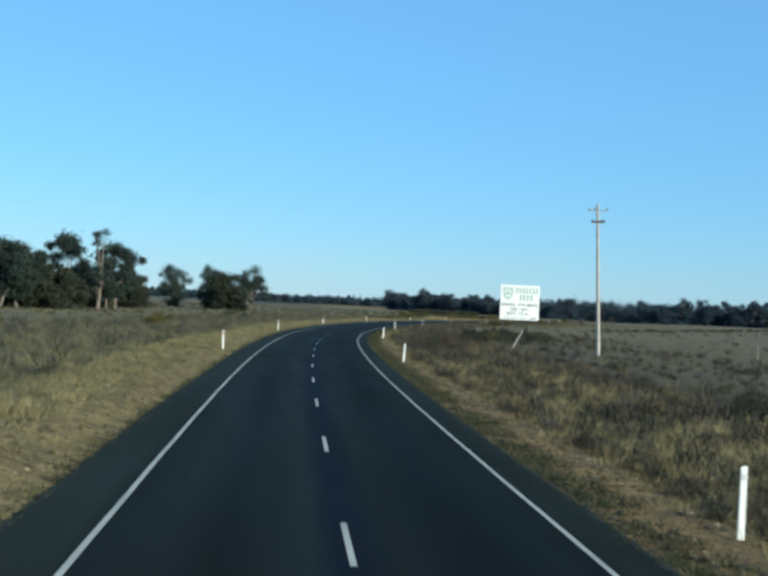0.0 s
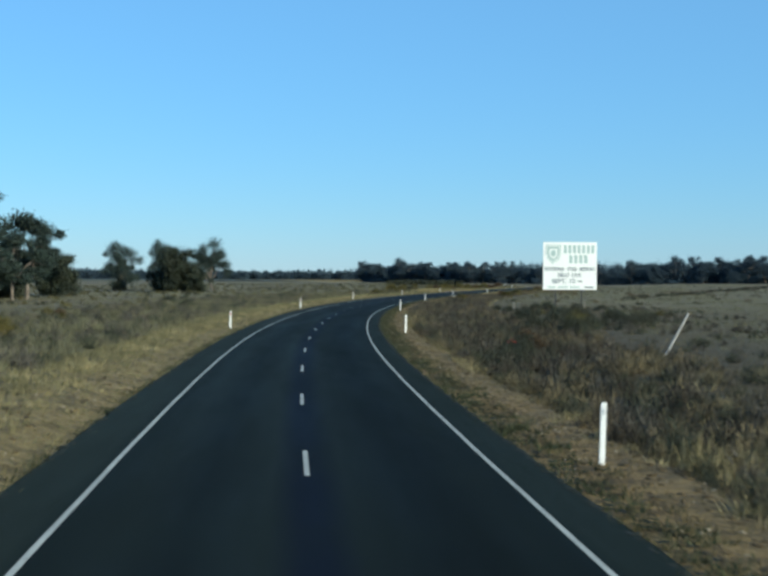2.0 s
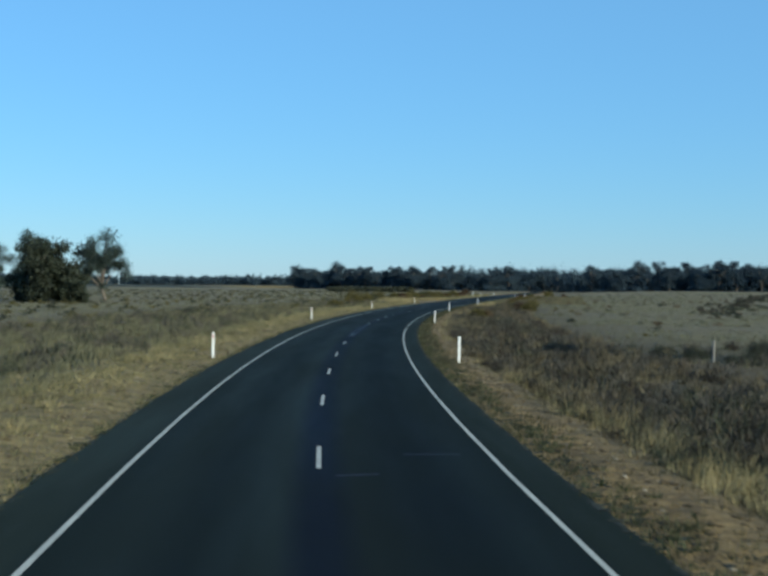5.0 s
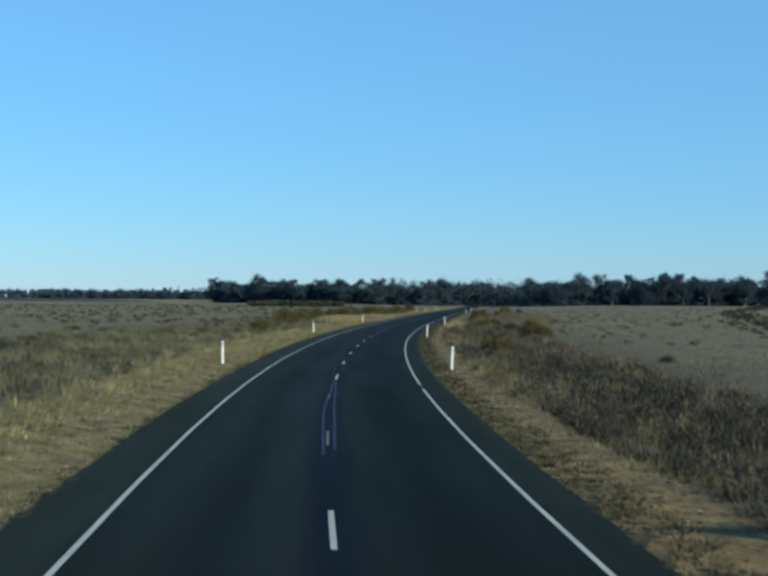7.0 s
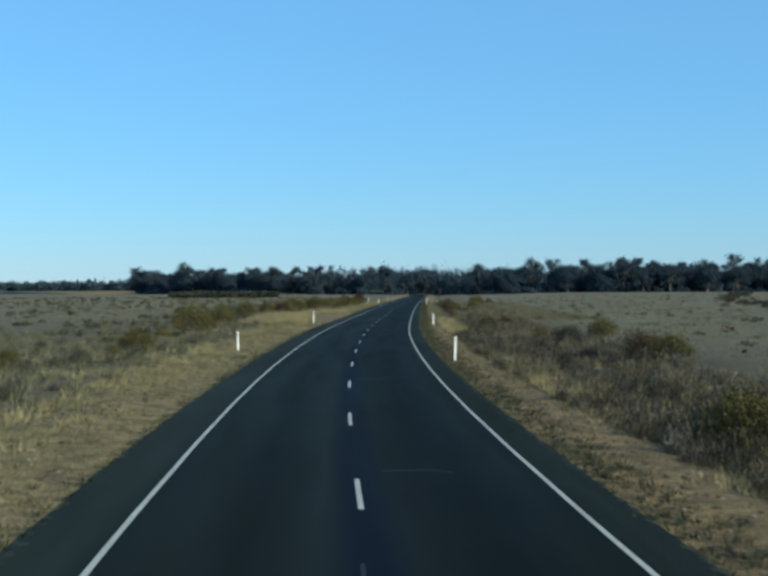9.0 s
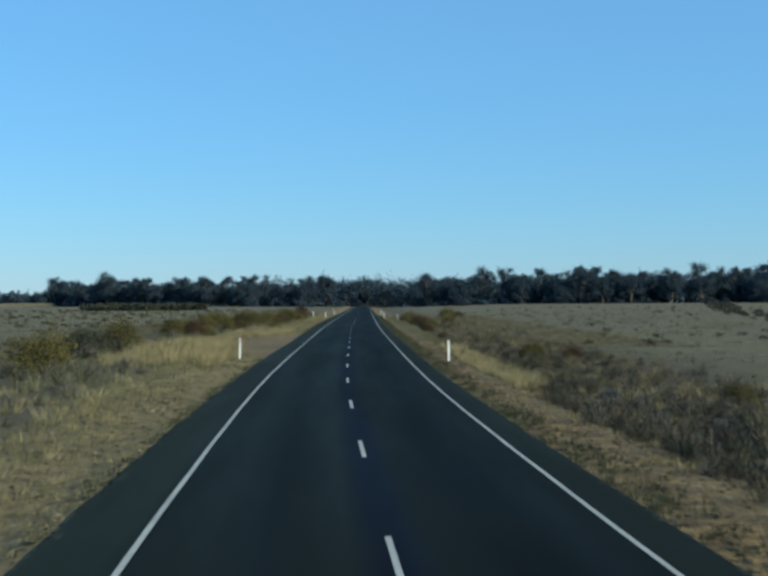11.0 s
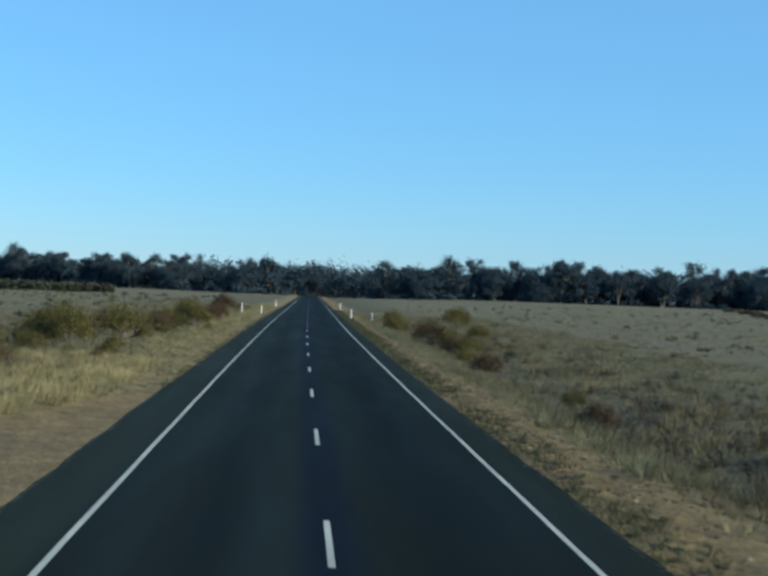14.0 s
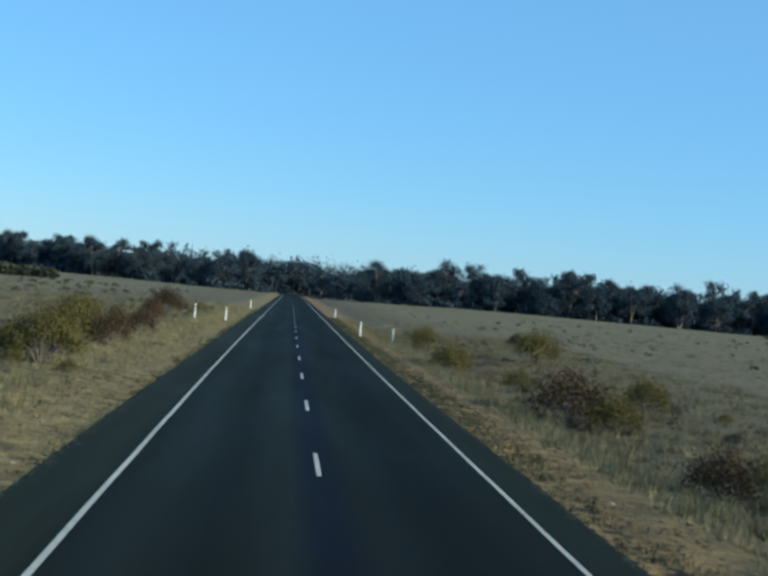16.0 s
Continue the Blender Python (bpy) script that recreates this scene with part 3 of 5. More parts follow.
def billboard():
    root = new("billboard")
    wide, high, low = 6.25, 5.55, 2.95
    bm = bmesh.new()
    box(bm, (wide, 0.06, high), (wide / 2, 0, low + high / 2), 0.012)
    panel = part("panel", bm, SIGN_WHITE, root)
    for x, up in ((1.45, 8.1), (4.5, 8.1)):
        bm = bmesh.new()
        box(bm, (0.13, 0.13, up + 0.8), (x, 0.14, (up - 0.8) / 2), 0.015)
        part("leg", bm, DARK_STEEL, root, "dark steel leg")
    for z in (low + 0.5, low + 2.7, low + 4.9):
        bm = bmesh.new()
        box(bm, (wide - 0.2, 0.06, 0.10), (wide / 2, 0.062, z), 0.006)
        part("rail", bm, STEEL, root, "steel rail behind the panel")
    front = -0.036
    # shield badge as plain shapes
    def plate(points, mat, y):
        bm = bmesh.new()
        vs = [bm.verts.new((px, y, pz)) for px, pz in points]
        f = bm.faces.new(vs)
        r = bmesh.ops.extrude_face_region(bm, geom=[f])
        bmesh.ops.translate(bm, vec=(0, -0.006, 0), verts=[v for v in r["geom"] if isinstance(v, bmesh.types.BMVert)])
        bmesh.ops.recalc_face_normals(bm, faces=bm.faces)
        return bm
    outer = [(0.30, 5.25), (2.05, 5.25), (2.08, 4.3), (1.85, 3.55), (1.18, 2.98), (0.52, 3.55), (0.27, 4.3)]
    def shrink(pts, k):
        cx, cz = 1.18, 4.25
        return [(cx + (x - cx) * k, cz + (z - cz) * k) for x, z in pts]
    for k, mat, y in ((1.0, SIGN_GREEN, front), (0.90, SIGN_WHITE, front - 0.006), (0.80, SIGN_GREEN, front - 0.012), (0.52, SIGN_WHITE, front - 0.018), (0.34, SIGN_GREEN, front - 0.024)):
        part("badge", plate([(x, z + low) for x, z in shrink(outer, k)], mat, y), mat, panel, "faded green shield badge")
    # maker's name as plain upright bars
    for x0, x1, count, z, h in ((2.3, 6.05, 7, 4.25, 0.95), (2.95, 5.25, 4, 3.1, 0.95)):
        step = (x1 - x0) / count
        for k in range(count):
            bm = bmesh.new()
            box(bm, (step * 0.62, 0.006, h), (x0 + step * (k + 0.5), front, low + z + h / 2), 0.0)
            part("bar", bm, SIGN_GREEN, panel, "faded green printed bar")
    lettering("RIVERINA STUD MERINO", 0.44, (0.22, front, low + 2.20), panel, SIGN_GREY, 5.8)
    lettering("FIELD DAYS", 0.44, (1.72, front, low + 1.50), panel, SIGN_GREY, 2.75)
    lettering("SEPT. 12", 0.52, (1.05, front, low + 0.74), panel, SIGN_GREY, 2.75)
    bm = bmesh.new()
    box(bm, (0.55, 0.006, 0.16), (4.3, front, low + 0.98), 0.0)
    part("bar", bm, SIGN_GREY, panel, "small grey printed bar")
    for x, w, d in ((1.0, 0.9, SIGN_GREEN), (2.3, 1.2, SIGN_GREEN), (3.7, 1.1, SIGN_GREEN), (5.35, 1.05, SIGN_GREY)):
        bm = bmesh.new()
        box(bm, (w, 0.006, 0.16), (x, front, low + 0.30), 0.0)
        part("bar", bm, d, panel, "small printed bar")
    return tagged(root, "large white roadside billboard with green and grey print on steel legs", "billboard")


sign = billboard()
sign.matrix_world = pose(33.25, 194.2, -0.65, 0, 0, -7.0)


def power_pole():
    root = new("power_pole")
    bm = bmesh.new()
    rod(bm, (0, 0, -1.2), (0, 0, 14.25), 0.20, 0.115, 16)
    part("pole", bm, POLE_WOOD, root)
    for z, half, thick, mat, turn in ((13.65, 1.02, 0.085, ARM_STEEL, 8), (12.57, 0.72, 0.20, DARK_WOOD, 14)):
        bm = bmesh.new()
        box(bm, (half * 2, 0.10, thick), (0, -0.16, z), 0.01, Matrix.Rotation(radians(turn), 4, "Z"))
        arm = part("crossarm", bm, mat, root, "timber or steel crossarm")
        for x in (-half + 0.12, -half * 0.35, half - 0.12) if mat is ARM_STEEL else (-half + 0.15, 0.3, half - 0.15):
            bm = bmesh.new()
            rod(bm, (x, -0.16 + x * math.sin(radians(turn)), z + thick / 2), (x, -0.16 + x * math.sin(radians(turn)), z + 0.24), 0.05, 0.035, 10)
            for h in (0.10, 0.17):
                rod(bm, (x, -0.16 + x * math.sin(radians(turn)), z + h), (x, -0.16 + x * math.sin(radians(turn)), z + h + 0.035), 0.075, 0.06, 12)
            part("insulator", bm, CERAMIC, arm, "brown ceramic insulator")
        for x in (-half * 0.6, half * 0.6):
            bm = bmesh.new()
            rod(bm, (x, -0.12 + x * math.sin(radians(turn)), z - thick / 2), (0, -0.12, z - 0.65), 0.018, 0.018, 6)
            part("brace", bm, STEEL, arm)
    return tagged(root, "tall weathered timber power pole with two crossarms standing in dry scrub", "power pole")


pole = power_pole()
pole.matrix_world = place(114.6, 26.2, 4) @ Matrix.Rotation(radians(-3.0), 4, "Y")


def stake(name, height, mat, label, wide=0.11):
    bm = bmesh.new()
    rod(bm, (0, 0, -0.4), (0, 0, height), wide / 2, wide / 2.3, 9)
    me = bpy.data.meshes.new(name)
    bm.to_mesh(me)
    bm.free()
    me.materials.append(mat)
    return tagged(new(name, me), label, "post")


leaning = stake("leaning_post", 2.45, PALE_WOOD, "pale leaning timber post in tall dry grass", wide=0.12)
leaning.matrix_world = place(114.2, 17.8) @ pose(0, 0, 0, 6, 27, 0)
for s, e, h in ((198.6, 18.95, 1.15), (199.0, 27.2, 1.2), (126.5, 45.0, 1.7)):
    p = stake("fence_post", h, GREY_WOOD, "short weathered grey fence post standing in dry grass", wide=0.17)
    p.matrix_world = place(s, e) @ pose(0, 0, 0, random.uniform(-4, 4), random.uniform(-4, 4), 0)


def parked_car():
    root = new("parked_car")
    profile = [(-2.2, 0.35), (2.15, 0.35), (2.2, 0.75), (1.25, 0.98), (0.55, 1.5), (-1.5, 1.52), (-2.15, 0.98)]
    bm = bmesh.new()
    sides = []
    for y in (-0.85, 0.85):
        sides.append([bm.verts.new((x, y * (0.86 if z > 1.2 else 1), z)) for x, z in profile])
    bm.faces.new(sides[0][::-1])
    bm.faces.new(sides[1])
    for k in range(len(profile)):
        j = (k + 1) % len(profile)
        bm.faces.new((sides[0][k], sides[0][j], sides[1][j], sides[1][k]))
    bmesh.ops.recalc_face_normals(bm, faces=bm.faces)
    bmesh.ops.bevel(bm, geom=list(bm.edges), offset=0.06, segments=2, affect="EDGES")
    body = part("body", bm, CAR_WHITE, root)
    for y in (-0.80, 0.80):
        bm = bmesh.new()
        box(bm, (1.9, 0.05, 0.36), (-0.45, y, 1.22), 0.01)
        part("window", bm, CAR_GLASS, body, "dark side window")
    for x in (-1.35, 1.35):
        for y in (-0.82, 0.82):
            bm = bmesh.new()
            rod(bm, (x, y - 0.1, 0.33), (x, y + 0.1, 0.33), 0.33, 0.33, 18)
            wheel = part("wheel", bm, RUBBER, root, "black tyre")
            bm = bmesh.new()
            rod(bm, (x, y - 0.115, 0.33), (x, y + 0.115, 0.33), 0.19, 0.19, 14)
            part("rim", bm, STEEL, wheel, "steel rim")
    return tagged(root, "white station wagon parked far off beside the trees", "car")


car = parked_car()
car.matrix_world = place(345, -97, 95)


def litter_bag():
    bm = bmesh.new()
    bmesh.ops.create_icosphere(bm, subdivisions=3, radius=0.23)
    for v in bm.verts:
        v.co = Vector((v.co.x * 1.15, v.co.y * 0.8, v.co.z * 0.95)) * (1 + 0.75 * noise.noise(v.co * 5.0) + 0.45 * noise.noise(v.co * 13.0))
        if v.co.z > 0.2:
            v.co.x += 0.3 * (v.co.z - 0.2)
    me = bpy.data.meshes.new("plastic_bag")
    bm.to_mesh(me)
    bm.free()
    me.materials.append(RED_PLASTIC)
    return tagged(new("plastic_bag", me), "crumpled red plastic bag caught in roadside scrub", "litter")


bag = litter_bag()
bag.matrix_world = place(123.0, 11.55, 20, 0.22) @ Matrix.Scale(1.3, 4)


# ---- plants ----
rng = np.random.default_rng(7)


def blades(x, y, z, height, count, spread, width, lean):
    """Tufts of grass: one thin triangle for each blade, count blades round each place."""
    n = len(x) * count
    px, py, pz, ph = (np.repeat(a, count) for a in (x, y, z, height))
    ang, rad = rng.uniform(0, 2 * np.pi, n), spread * np.sqrt(rng.random(n)) * np.repeat(0.6 + 0.8 * rng.random(len(x)), count)
    bx, by = px + rad * np.cos(ang), py + rad * np.sin(ang)
    turn = rng.uniform(0, np.pi, n)
    w = width * rng.uniform(0.6, 1.4, n) / 2
    h = ph * rng.uniform(0.45, 1.1, n)
    out = lean * h * rng.uniform(0.2, 1.2, n)
    tx, ty = bx + out * np.cos(ang) + 0.12 * h, by + out * np.sin(ang)
    v = np.empty((n, 3, 3), np.float32)
    v[:, 0] = np.column_stack([bx - w * np.cos(turn), by - w * np.sin(turn), pz - 0.03])
    v[:, 1] = np.column_stack([bx + w * np.cos(turn), by + w * np.sin(turn), pz - 0.03])
    v[:, 2] = np.column_stack([tx, ty, pz + h])
    return v


def patchy(x, y, scale, seed):
    """Soft random patches between 0 and 1."""
    a = np.sin(x * scale + seed) * np.cos(y * scale * 1.13 + 2 * seed) + 0.6 * np.sin(x * scale * 2.3 - y * scale * 1.7 + seed * 3) + 0.4 * np.sin(y * scale * 3.9 + x * scale * 3.1 + seed)
    return np.clip(0.5 + 0.32 * a, 0, 1)


def on_drive(s, e):
    return on_track(s, e) > 0.4


def scatter(count, s0, s1, e0, e1, side, far=0.0):
    s = s0 + (s1 - s0) * rng.random(count) ** (1.0 + far)
    e = side * (e0 + (e1 - e0) * rng.random(count))
    keep = ~on_drive(s, e)
    s, e = s[keep], e[keep]
    x, y = along(s, e)
    return s, e, x, y, ground_height(s, e)


def grass_object(name, chunks, mat, label):
    tagged(new(name, triangles(name, np.concatenate(chunks), mat)), label, "grass", kind="stuff")


# short dead grass and weeds on the gravel verges
for side, count, mat, label in ((-1, 50000, GRASS_VERGE, "short dead tan grass on the gravel road verge"), (1, 26000, GRASS_DULL, "short dull brown grass and weeds on the dirt verge")):
    s, e, x, y, z = scatter(count, 8, 600, 4.62, 8.8, side, 0.3)
    p = patchy(x, y, 0.7, 2.0 + side) * patchy(x, y, 2.1, 1.0) ** 0.5
    keep = rng.random(len(s)) < (0.25 + 0.95 * p) * (np.interp(np.abs(e), [4.65, 5.3, 8.2], [0.8, 0.75, 1.0]) if side < 0 else np.interp(np.abs(e), [4.65, 5.4, 5.9, 6.8, 7.4], [1.0, 0.8, 0.25, 0.3, 1.0]))
    s, e, x, y, z = (a[keep] for a in (s, e, x, y, z))
    grass_object("verge_grass", [blades(x, y, z, rng.uniform(0.05, 0.17, len(s)) * np.interp(np.abs(e), [4.75, 6.2, 8], [0.7, 1.1, 2.0]), 10, 0.18, 0.018, 0.8)], mat, label)

# dark green weeds along the edge of the seal
chunks = []
for side in (-1, 1):
    s, e, x, y, z = scatter(15000 if side > 0 else 3500, 8, 600, 4.44 if side > 0 else 4.74, 5.9 if side > 0 else 5.1, side, 0.3)
    keep = rng.random(len(s)) < (0.3 + patchy(x, y, 0.5, 4.0 + side)) * (0.3 + patchy(x, y, 1.9, 2.0)) * np.interp(np.abs(e), [4.6, 5.2, 5.9], [1, 0.9, 0.15])
    chunks.append(blades(x[keep], y[keep], z[keep], rng.uniform(0.06, 0.20 if side > 0 else 0.15, int(keep.sum())), 10, 0.15, 0.03, 1.0))
grass_object("edge_weeds", chunks, WEED_GREEN, "low dark green weeds along the edge of the seal")

# tufted grass beyond the verge, in patches
gold, brown, grey = [], [], []
for side in (-1, 1):
    s, e, x, y, z = scatter(15000, 8, 600, 6.4, 17.0, side, 0.35)
    p = 0.6 * patchy(x, y, 0.33, 5.0 + side) + 0.4 * patchy(x, y, 1.3, 2.0)
    q = patchy(x, y, 0.9, 1.0)
    tall = np.interp(np.abs(e), [6.4, 8.5, 12, 17], [0.28, 0.5, 0.55, 0.4]) * (0.25 + 1.1 * p) * rng.uniform(0.6, 1.25, len(s))
    keep = rng.random(len(s)) < 0.04 + 1.25 * q * q
    golden = rng.random(len(s)) < (np.interp(np.abs(e), [7, 8.5, 11], [0.75, 0.25, 0.05]) + 0.4 * ((s > 235) & (s < 345)) if side < 0 else np.interp(np.abs(e), [6.5, 9, 12], [0.6, 0.4, 0.15]) + 0.2 * p)
    if side > 0:
        keep &= (s < 405) | (rng.random(len(s)) < 0.35)
    for which, group in ((keep & golden, gold), (keep & ~golden, brown if side > 0 else grey)):
        group.append(blades(x[which], y[which], z[which], tall[which], 22, 0.30, 0.024, 0.85))
# bright stands of high grass beside the track and the ditch
for s0, s1, e0, e1, k in ((360, 391, 6.6, 12.0, 850), (401, 436, 6.2, 11.5, 1000)):
    s, e, x, y, z = scatter(k, s0, s1, e0, e1, -1)
    gold.append(blades(x, y, z, rng.uniform(0.5, 0.95, len(s)) * np.interp(s, [395, 402], [1, 0.45]), 26, 0.28, 0.020, 0.45))
for s0, s1, e0, e1, k in ((352, 394, 6.9, 8.7, 800), (290, 318, 7.2, 10.0, 300), (236, 262, 7.0, 9.4, 200), (24, 42, 8.0, 13.0, 420), (46, 80, 7.5, 13.5, 750), (150, 185, 7.0, 9.0, 160)):
    s, e, x, y, z = scatter(k, s0, s1, e0, e1, 1)
    q = 0.35 + 0.75 * patchy(x, y, 0.9, 3.0)
    gold.append(blades(x, y, z, rng.uniform(0.5, 0.9, len(s)) * q, 26, 0.30, 0.020, 0.5))
grass_object("golden_grass", gold, GRASS_GOLD, "tall golden dry grass beside the road")
grass_object("grey_grass", grey, GRASS_GREY, "tufts of grey-green dry grass beside the road")
grass_object("brown_grass", brown, GRASS_BROWN, "tall brown dry grass beside the road")

# low grey-green grass of the paddocks
chunks = []
s, e, x, y, z = scatter(1100, 408, 540, 6.6, 9.0, 1)
chunks.append(blades(x, y, z, rng.uniform(0.2, 0.5, len(s)), 22, 0.30, 0.022, 0.7))
cover = []
for side, k in ((1, 8500), (-1, 4000)):
    s, e, x, y, z = scatter(k, 395, 575, 8.2, 27, side)
    p = patchy(x, y, 0.35, 4.0)
    brownish = rng.random(len(s)) < 0.25 + 0.6 * p
    tall = (0.12 + 0.32 * p) * rng.uniform(0.6, 1.3, len(s))
    chunks.append(blades(x[~brownish], y[~brownish], z[~brownish], tall[~brownish], 16, 0.34, 0.026, 0.8))
    cover.append(blades(x[brownish], y[brownish], z[brownish], tall[brownish], 16, 0.34, 0.026, 0.8))
grass_object("low_brown_grass", cover, GRASS_BROWN, "low brown dry grass over the plain beside the road")
s, e, x, y, z = scatter(5500, 8, 330, 9.0, 25, -1, 0.1)
p = patchy(x, y, 0.3, 3.0)
chunks.append(blades(x, y, z, (0.2 + 0.5 * p) * rng.uniform(0.7, 1.2, len(s)), 14, 0.34, 0.03, 0.7))
for side in (-1, 1):
    s, e, x, y, z = scatter(11000, 10, 640, 13, 60, side, 0.2)
    p = patchy(x, y, 0.16, 9.0 + side)
    keep = rng.random(len(s)) < 0.2 + 0.8 * p
    x, y, z = x[keep], y[keep], z[keep]
    chunks.append(blades(x, y, z, rng.uniform(0.15, 0.45, len(x)) * (0.5 + p[keep]), 12, 0.42, 0.04, 0.9))
    s, e, x, y, z = scatter(5000, 30, 760, 58, 210, side, 0.0)
    chunks.append(blades(x, y, z, rng.uniform(0.15, 0.4, len(x)), 8, 0.6, 0.08, 0.9))
grass_object("paddock_grass", chunks, GRASS_GREY, "low grey-green dry paddock grass")


def leaf_cloud(centres, radii, count, size, droop=0.0, flat=1.0):
    """Small leaf triangles through a set of round clumps, thicker towards the outside."""
    centres, radii = np.asarray(centres, float), np.asarray(radii, float)
    share = radii ** 2 / np.sum(radii ** 2)
    pick = rng.choice(len(radii), count, p=share)
    d = rng.normal(size=(count, 3))
    d /= np.linalg.norm(d, axis=1)[:, None]
    r = radii[pick] * rng.random(count) ** 0.45 * (1 + 0.22 * rng.normal(size=count))
    p = centres[pick] + d * r[:, None] * np.array([1, 1, flat])
    a = rng.normal(size=(count, 3))
    a[:, 2] -= droop * 1.5
    a /= np.linalg.norm(a, axis=1)[:, None]
    b = np.cross(a, rng.normal(size=(count, 3)))
    b /= np.linalg.norm(b, axis=1)[:, None]
    k = size * rng.uniform(0.6, 1.4, count)
    v = np.empty((count, 3, 3), np.float32)
    v[:, 0] = p - a * (k * 0.5)[:, None]
    v[:, 1] = p + b * (k * 0.42)[:, None]
    v[:, 2] = p + a * (k * 0.6)[:, None]
    return v


def tubes(segments, sides=7):
    """Tapered limbs as one list of points and faces; segments are chains of (point, radius)."""
    verts, faces = [], []
    for chain in segments:
        start = len(verts)
        for k, (p, r) in enumerate(chain):
            q = Vector(chain[min(k + 1, len(chain) - 1)][0]) - Vector(chain[max(k - 1, 0)][0])
            turn = q.to_track_quat("Z", "Y")
            for j in range(sides):
                a = 2 * math.pi * j / sides
                verts.append(Vector(p) + turn @ Vector((math.cos(a) * r, math.sin(a) * r, 0)))
        for k in range(len(chain) - 1):
            for j in range(sides):
                i = (j + 1) % sides
                faces.append((start + k * sides + j, start + k * sides + i, start + (k + 1) * sides + i, start + (k + 1) * sides + j))
        faces.append(tuple(start + (len(chain) - 1) * sides + j for j in range(sides)))
    return verts, faces


def gum_tree(height, crown, leaves, size, mat, label, dense=0.0, name="gum_tree", fill=0):
    """A eucalypt: bent trunk, forking limbs and separate drooping clumps of leaves."""
    root = new(name)
    limbs, centres, radii = [], [], []
    fork = height * (random.uniform(0.15, 0.25) if not dense else 0.14)
    bend = Vector((random.uniform(-0.5, 0.5), random.uniform(-0.5, 0.5), 0))
    base = 0.022 * height + 0.06
    limbs.append([((0, 0, -0.5), base * 1.35), ((0, 0, 0.4), base), (tuple(bend * 0.5 + Vector((0, 0, fork * 0.55))), base * 0.85), (tuple(bend + Vector((0, 0, fork))), base * 0.7)])
    top = bend + Vector((0, 0, fork))
    count = random.randint(5, 7)
    for k in range(count):
        a = 2 * math.pi * (k + random.uniform(-0.3, 0.3)) / count
        reach = crown * random.uniform(0.35, 0.95)
        rise = height * random.uniform(0.34, 0.92) if not dense else height * random.uniform(0.3, 0.85)
        if k == 0:
            reach, rise = crown * 0.2, height * 0.92
        end = Vector((math.cos(a) * reach, math.sin(a) * reach, rise)) + bend
        mid = top.lerp(end, 0.5) + Vector((0, 0, 0.06 * height))
        limbs.append([(tuple(top), base * 0.55), (tuple(mid), base * 0.33), (tuple(end), base * 0.10)])
        r = crown * random.uniform(0.26, 0.44)
        centres.append(end)
        radii.append(r)
        for _ in range(random.randint(2, 4)):
            spot = mid.lerp(end, random.uniform(0.3, 1.0)) + Vector((random.uniform(-1, 1), random.uniform(-1, 1), random.uniform(-1.0, 0.5))) * crown * 0.5
            limbs.append([(tuple(mid.lerp(end, 0.4)), base * 0.2), (tuple(spot), base * 0.06)])
            centres.append(spot)
            radii.append(crown * random.uniform(0.16, 0.32))
    for _ in range(fill):
        a, q = random.uniform(0, 6.283), random.random() ** 0.5
        centres.append(Vector((math.cos(a) * crown * 0.9 * q, math.sin(a) * crown * 0.9 * q, height * random.uniform(0.2, 0.86 - 0.2 * q))) + bend)
        radii.append(crown * random.uniform(0.18, 0.34))
    if dense:
        for _ in range(24):
            a, q = random.uniform(0, 6.283), random.random() ** 0.5
            spot = Vector((math.cos(a) * crown * 0.8 * q, math.sin(a) * crown * 0.8 * q, height * random.uniform(0.12, 0.78) * (1.05 - 0.35 * q)))
            centres.append(spot)
            radii.append(crown * random.uniform(0.28, 0.42))
    verts, faces = tubes(limbs)
    trunk = new("trunk", mesh_from("trunk", verts, faces, BARK, smooth=True))
    trunk.parent = root
    leaf = new("crown", triangles("crown", leaf_cloud(centres, radii, leaves, size, 0.6, 0.8), mat))
    leaf.parent = root
    return tagged(root, label, "tree")


# trees near the road on the far side of the paddock
NEAR_LABEL = "grey-green gum tree with a pale trunk standing in dry grass"
near_gums = [gum_tree(13.0, 5.2, 15000, 0.42, LEAF_GUM, NEAR_LABEL, fill=5) for _ in range(5)]
open_gums = [gum_tree(12.5, 6.0, 15000, 0.36, LEAF_GUM, "open gum tree with separate leafy clumps and a pale trunk", fill=8) for _ in range(2)]
bushy = [gum_tree(9.0, 4.8, 17000, 0.46, LEAF_DENSE, "dense dark rounded tree with leaves down to the ground", dense=1.0, name="bushy_tree") for _ in range(2)]
GROVE = [(196, -57, 0.85), (203, -56, 0.8), (188, -56, 0.8), (199, -52, 0.7), (211, -48, 0.90), (214, -55, 0.95), (201, -50, 0.81), (192, -55, 0.85), (186, -60, 0.90), (222, -62, 0.90), (236, -54, 0.83), (248, -64, 0.85), (262, -60, 0.81),
         (180, -68, 0.99), (205, -72, 0.95), (278, -68, 0.77), (170, -64, 0.90), (232, -75, 0.95), (196, -64, 0.99), (216, -68, 0.99), (226, -52, 0.77), (242, -60, 0.90), (256, -70, 0.90), (268, -63, 0.81), (206, -58, 0.90), (174, -76, 1.03), (188, -82, 0.99)]
used = set()
